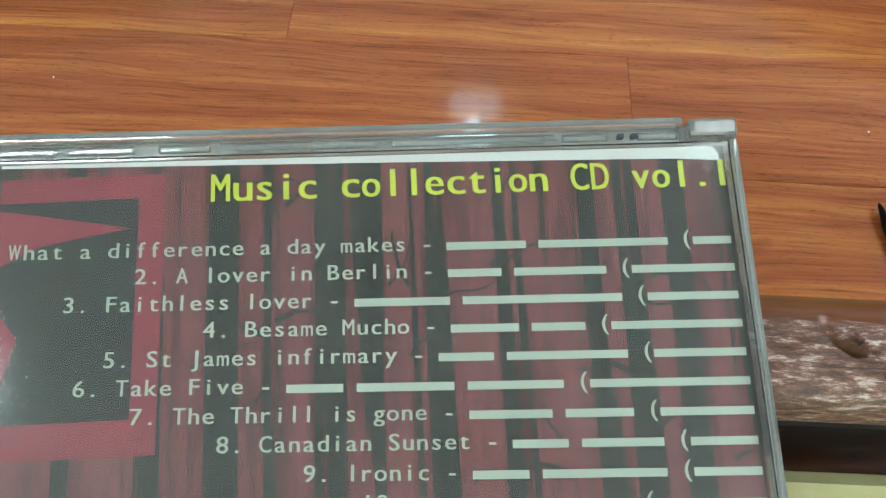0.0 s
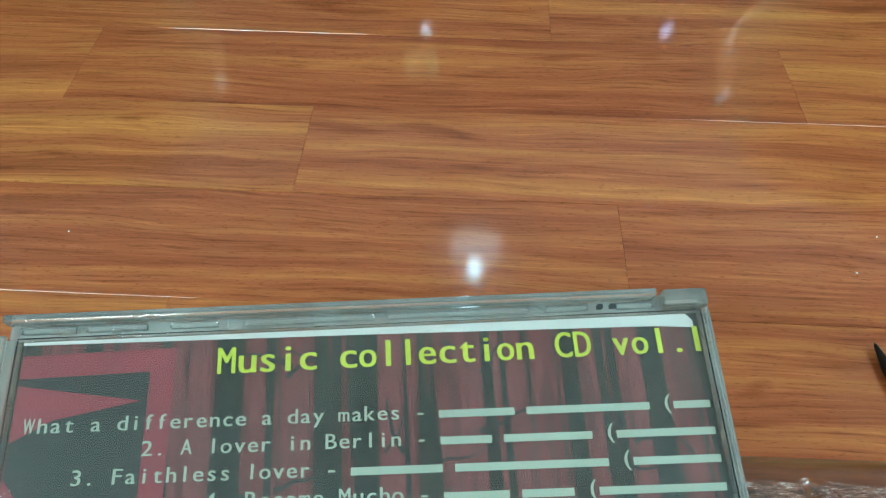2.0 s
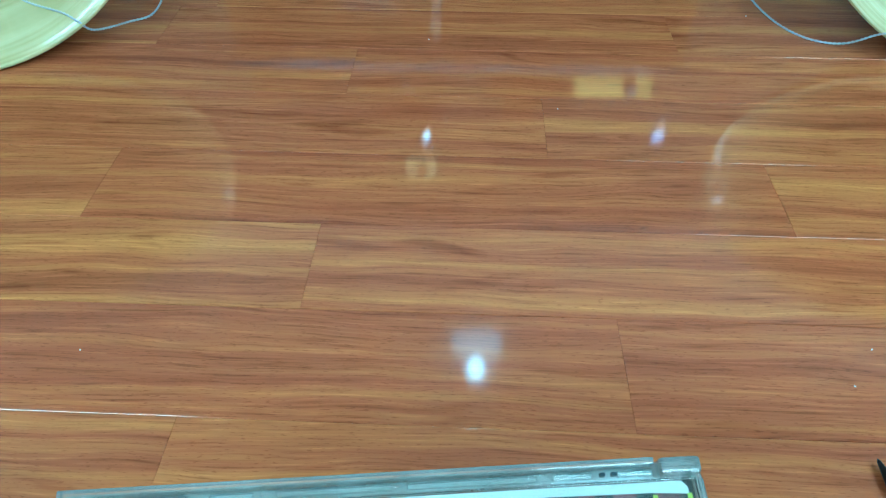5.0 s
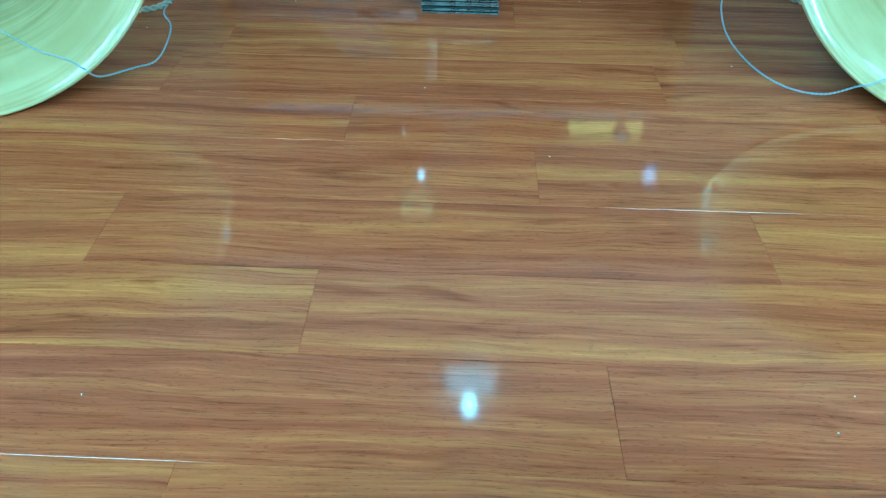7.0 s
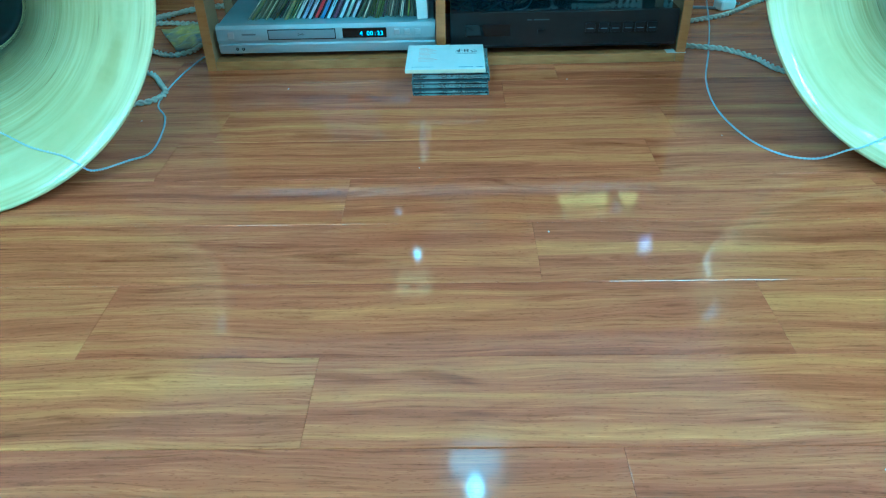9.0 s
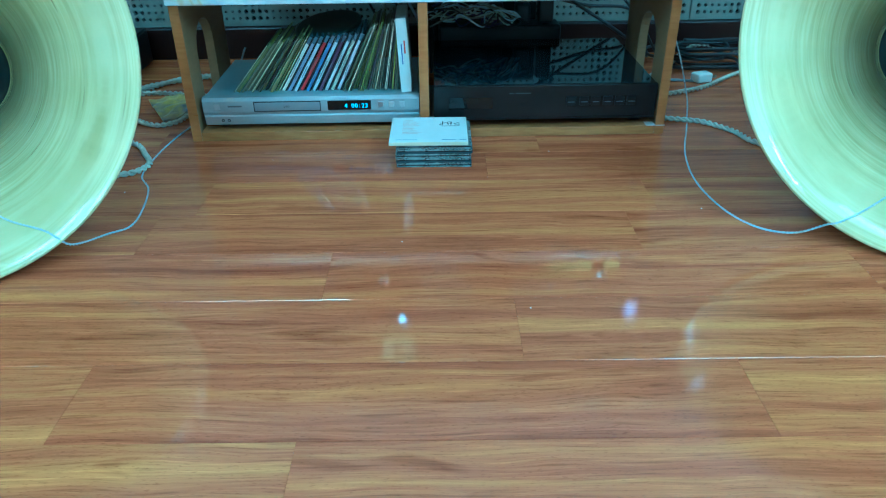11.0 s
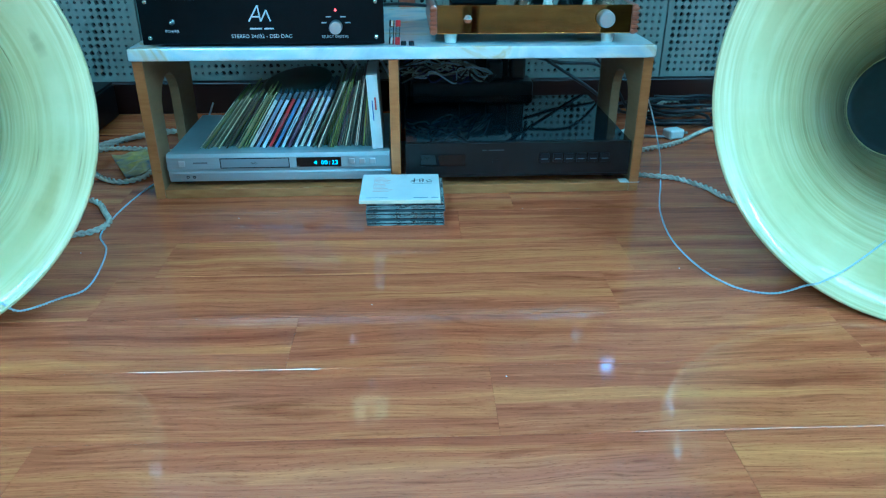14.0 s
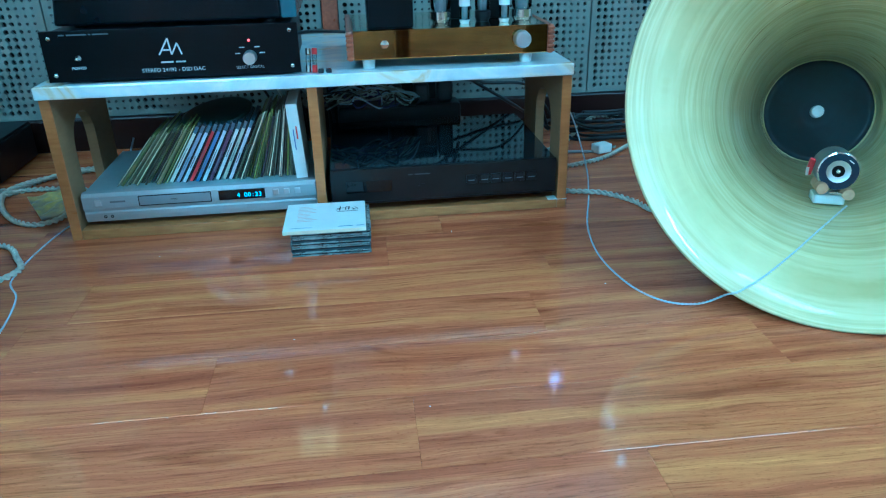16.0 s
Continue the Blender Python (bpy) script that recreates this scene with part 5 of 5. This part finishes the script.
for k in range(NS + 1):
    xx = -0.24 + 0.52 * k / NS
    ring = []
    for q in range(NR):
        a = 2 * math.pi * q / NR
        c, s = math.cos(a), math.sin(a)
        rr = 0.0118 * (abs(c) ** 3 + abs(s) ** 3) ** (-1 / 3) * (1 + 0.012 * noise.noise(Vector((xx * 60, c * 3, s * 3))))
        y, z = -1.3395 + rr * c, 0.3185 + rr * s
        gouged = False
        if s > 0.2:
            u = (xx - 0.074) * 0.8 + (y + 1.3395) * 1.0
            w = (xx - 0.074) * 1.0 - (y + 1.3395) * 0.8
            g = max(0.0, 1 - (u / (0.0026 + 0.10 * max(0.0, w + 0.004))) ** 2 - (w / 0.0072) ** 2)
            z -= 0.0045 * g
            gouged |= g > 0.15
        ring.append((rail.verts.new((xx, y, z)), gouged))
    rings.append(ring)
for a, b in zip(rings, rings[1:]):
    for q in range(NR):
        quad = (a[q], a[(q + 1) % NR], b[(q + 1) % NR], b[q])
        rail.faces.new([v for v, g in quad]).material_index = 1 if all(g for v, g in quad) else 0
rail.faces.new([v for v, g in rings[0]])
rail.faces.new([v for v, g in rings[-1][::-1]])
rl = part("front_rail", rail, (RAIL_WOOD, RAW_WOOD), stool, "worn varnished wooden rail with a gouge", smooth=True)
# unseen board added to fill the gap, coloured as the deep shade below the rail
part("apron", box(-0.208, 0.248, -1.350, -1.334, 0.20, 0.3055, 0.002), SHADE_BLACK, stool, "added apron board, black for the shade below the rail")
part("back_rail", box(-0.24, 0.28, -1.735, -1.711, 0.285, 0.31, 0.004), RAIL_WOOD, stool)
for xx in (-0.24, 0.256):
    part("side_rail", box(xx, xx + 0.024, -1.71, -1.352, 0.262, 0.286, 0.004), RAIL_WOOD, stool)
for xx in (-0.238, 0.250):
    for y in (-1.353, -1.735):
        part("leg", box(xx, xx + 0.028, y, y + 0.028, 0.0, 0.3058 if y > -1.5 else 0.285, 0.004), RAIL_WOOD, stool)
seat = bmesh.new()
add_box(seat, -0.205, 0.245, -1.70, -1.3565, 0.268, 0.302, 0.008, segments=3)
part("seat_cushion", seat, CREAM_VINYL, stool, "cracked cream vinyl seat")
rng = random.Random(2)
cr = bmesh.new()
for k in range(26):
    x0, y0 = rng.uniform(0.05, 0.20), rng.uniform(-1.43, -1.366)
    a = rng.uniform(0.6, 2.6)
    p0 = Vector((x0, y0, 0.3022))
    p1 = p0 + Vector((math.cos(a), -abs(math.sin(a)), 0)) * rng.uniform(0.003, 0.011)
    dd = (p1 - p0).normalized()
    nn = Vector((-dd.y, dd.x, 0)) * rng.uniform(0.0002, 0.0005)
    cr.faces.new([cr.verts.new(v) for v in (p0 - nn * 0.2, p0.lerp(p1, 0.5) - nn, p1, p0.lerp(p1, 0.5) + nn)])
part("crease", cr, CRACK, stool, "dark cracks in the vinyl")

# ---------- jewel case leaning on the stool's rail ----------
R3 = Matrix(((0.99429, -0.09379, 0.05091), (0.10434, 0.95454, -0.27922), (-0.02241, 0.28293, 0.95888))).to_4x4()
R3.translation = (-0.0886, -1.3167, 0.3505)
CASE = R3
jewel = thing("music_cd_case", "clear jewel case with printed song list lying on stool", "disc case", CASE)
W, H, T = 0.142, 0.125, 0.0102
part("tray", box(0.0015, W - 0.0015, -H + 0.001, -0.0035, -T, -0.0042, 0.0008), mat("black_tray", (0.03, 0.035, 0.035), 0.3), jewel)
E = 0.0013
part("back_edge", box(-E, W, -0.0034, E - 0.0004, -T, -0.0034, 0.0006), EDGE_PLASTIC, jewel, "ridged translucent hinge edge")
part("back_lip", box(-E, 0.1312, -0.0004, E, -0.0032, 0.0002, 0.0004), RIM_PLASTIC, jewel, "clear moulded lip")
part("back_groove", box(0.001, 0.1315, -0.0030, -0.0006, -0.0034, -0.0026, 0.0003), EDGE_PLASTIC, jewel)
for a, b in ((0.002, 0.0125), (0.0145, 0.0265), (0.031, 0.0405), (0.0455, 0.072), (0.0745, 0.104), (0.1075, 0.1165), (0.1225, 0.1305)):
    part("hinge_rib", box(a, b, -0.0026, -0.0012, -0.0025, -0.0008, 0.0004), RIM_PLASTIC, jewel)
for a in (0.1185, 0.1212):
    part("slot", box(a, a + 0.0011, -0.0022, -0.0014, -0.0025, -0.0010), SMOKY, jewel, "small dark moulding slot")
part("hinge", box(0.1325, W + 0.0002, -0.0028, E - 0.0001, -0.0090, 0.0, 0.0009), RIM_PLASTIC, jewel)
part("hinge_pin", lathe([(0, 0.1335), (0.0008, 0.1335), (0.0008, 0.1405), (0, 0.1405)], 12, pose(0, -0.0012, -0.003, 0, 90)), CHROME, jewel)
for a in (-E, W - 0.0018):
    part("side_edge", box(a, a + (0.0022 if a > 0 else 0.0026), -H, -0.0035, -T, -0.0012, 0.0006), EDGE_PLASTIC, jewel)
    part("side_rim", box(a + 0.0002, a + 0.0012, -H, -0.0030, -0.0011, 0.0003, 0.0003), RIM_PLASTIC, jewel)
part("front_edge", box(0.0019, W - 0.0019, -H, -H + 0.0018, -T, 0.0, 0.0006), EDGE_PLASTIC, jewel)
lid = part("lid", box(0.0019, W - 0.0019, -H + 0.0019, -0.0036, -0.0012, -0.0002, 0.0003), CLEAR, jewel, "scratched clear lid")
lid.visible_shadow = False
ins = part("insert", box(0.0021, W - 0.0021, -H + 0.003, -0.0037, -0.0040, -0.0030), PRINT, jewel, "printed card with dim maroon forest picture")
zt = -0.00285


def ink_poly(name, rings, material, z=zt, label=""):
    bm = bmesh.new()
    for ring in rings:
        bm.faces.new([bm.verts.new((a, b, z)) for a, b in ring])
    return part(name, bm, material, ins, label)


ink_poly("white_margin", [[(0.0022, -0.0038), (W - 0.0045, -0.0038), (W - 0.0032, -0.0053), (W - 0.0032, -0.0068), (W - 0.012, -0.0062), (0.075, -0.0053), (0.0022, -0.0044)]], PAPER_WHITE)
ink_poly("red_frame", [[(0.0024, -0.0066), (0.0322, -0.0062), (0.0316, -0.0572), (0.0024, -0.0572)]], ROSE_INK, zt - 0.00008, "rose red square frame picture")
ink_poly("dark_field", [[(0.0024, -0.0112), (0.0274, -0.0108), (0.0270, -0.0510), (0.0024, -0.0510)]], DARK_INK, zt - 0.00004)
ink_poly("rose_wedge", [[(0.0024, -0.0125), (0.0262, -0.0165), (0.010, -0.0195), (0.0024, -0.0235)], [(0.0024, -0.030), (0.007, -0.036), (0.005, -0.044), (0.0024, -0.046)]], ROSE_INK, zt)
# bare branches between the trunks
rng = random.Random(8)
br = bmesh.new()
for k in range(26):
    p = Vector((rng.uniform(0.035, 0.136), rng.uniform(-0.07, -0.008), zt - 0.00005))
    a = rng.choice((1, -1)) * rng.uniform(0.5, 1.3) + math.pi / 2
    w = rng.uniform(0.0003, 0.0007)
    for s in range(5):
        q = p + Vector((math.cos(a), math.sin(a), 0)) * rng.uniform(0.0015, 0.003)
        if not (0.0335 < q.x < 0.138 and -0.11 < q.y < -0.006):
            break
        n2 = Vector((-math.sin(a), math.cos(a), 0)) * w
        br.faces.new([br.verts.new(v) for v in (p + n2, q + n2 * 0.8, q - n2 * 0.8, p - n2)])
        p, w = q, w * 0.8
        a += rng.uniform(-0.6, 0.6)
part("branches", br, DARK_INK, ins)

ADV, TADV = 0.00249, 0.00402
tilt = pose(0, 0, zt + 0.0001)
part("title", add_text(bmesh.new(), "Music collection CD vol.1", 0.0402, -0.0120, 0.0078, TADV, tilt, width=1.12, bold=0.035), YELLOW_INK, ins, "bright yellow title")
ROWS = ["1. What a difference a day makes - ###### ########## (###", "2. A lover in Berlin - #### ####### (########",
        "3. Faithless lover - ####### ############ (#######", "4. Besame Mucho - ##### #### (##########", "5. St James infirmary - #### ######### (#######",
        "6. Take Five - #### ####### ####### (############", "7. The Thrill is gone - ###### ##### (#######", "8. Canadian Sunset - #### ###### (#####",
        "9. Ironic - #### ######### (#####", "10. ##### - ## #### (########", "11. ######### - ##### ####### (####", "12. ####### ## - #### ##### (#######",
        "13. #### #### - ###### ##### (####", "14. ######## - #### ######"]
for k, row in enumerate(ROWS):
    cut = row
    x = -len(cut) * ADV
    while x < -0.1363:
        cut, x = cut[1:], x + ADV
    line = tilt @ pose(0.1389, -0.0236 - 0.00534 * k, 0, 0, 0, -0.75 - 0.19 * k)
    part("song_line", add_text(bmesh.new(), cut, x, 0, 0.0041, ADV, line, width=1.12, bold=0.03), MINT_INK, ins)

# ---------- floor planks ----------
joint_rng = random.Random(3)
plank_mesh = {}
turn = pose(0, 0, 0, 0, 0, math.degrees(SLOPE))


def plank_data(w, length):
    key = (round(w, 4), round(length, 3))
    if key not in plank_mesh:
        bm = bmesh.new()
        x1, y1 = length / 2 - 0.00002, w / 2 - 0.0001
        prev = top = None
        lo = None
        for inset, drop in ((0.0, 0.012), (0.0, 0.0009), (0.0001, 0.0005), (0.0003, 0.00025), (0.0006, 0.0001), (0.0011, 0.00002), (0.0015, 0.0)):
            top = [bm.verts.new((sx * (x1 - inset * 0.3), sy * (y1 - inset), -drop)) for sx, sy in ((-1, -1), (1, -1), (1, 1), (-1, 1))]
            lo = lo or top
            for q in range(4) if prev else ():
                bm.faces.new((prev[q], prev[(q + 1) % 4], top[(q + 1) % 4], top[q]))
            prev = top
        bm.faces.new(top)
        bm.faces.new(lo[::-1])
        me = bpy.data.meshes.new("plank")
        bmesh.ops.recalc_face_normals(bm, faces=bm.faces)
        bm.to_mesh(me)
        bm.free()
        me.materials.append(FLOOR)
        plank_mesh[key] = me
    return plank_mesh[key]


rest = bmesh.new()
far_rows = [(round(-3.516 - 0.124 * (k + 1), 3), round(-3.516 - 0.124 * k, 3)) for k in range(16)]
for lo, hi in list(zip(ROW_EDGES, ROW_EDGES[1:])) + far_rows:
    start = ROW_JOINT.get(lo, joint_rng.uniform(-0.4, 0.4)) - 5 * PLANK
    for k in range(10):
        a, b = max(-3.22, start + k * PLANK), min(3.22, start + (k + 1) * PLANK)
        if b - a < 0.02:
            continue
        m = turn @ pose((a + b) / 2, (lo + hi) / 2, joint_rng.uniform(-0.0004, 0.0), joint_rng.uniform(-0.12, 0.12), 0, 0)
        if -2.2 < lo < 0.66 and abs(a + b) < 4.6:
            pl = new("plank", plank_data(hi - lo, b - a))
            pl.parent = floor
            pl.matrix_basis = m
        else:
            add_box(rest, (a - b) / 2, (b - a) / 2, (lo - hi) / 2 + 0.0004, (hi - lo) / 2 - 0.0004, -0.012, 0.0, 0, m)
tagged(part("floor_boards", rest, FLOOR, floor), kind="stuff")

# crumbs of dust and lint on the boards
crumbs = bmesh.new()
rng = random.Random(17)
for x, y in ((-0.60, -0.16), (-0.53, -0.23), (0.33, -1.02), (0.36, -0.98), (-0.05, -0.42), (0.12, -0.60), (-0.33, -1.0), (0.43, -0.33), (-0.3, -0.1), (0.22, -0.08)):
    add_box(crumbs, -0.0008, 0.0008, -0.0005, 0.0005, 0, 0.0006, 0, pose(x, y, 0.0, 0, 0, rng.uniform(0, 180)))
tagged(part("dust_crumbs", crumbs, PAPER_WHITE), "scattered white crumbs of dust on the floor", "dust", kind="stuff")
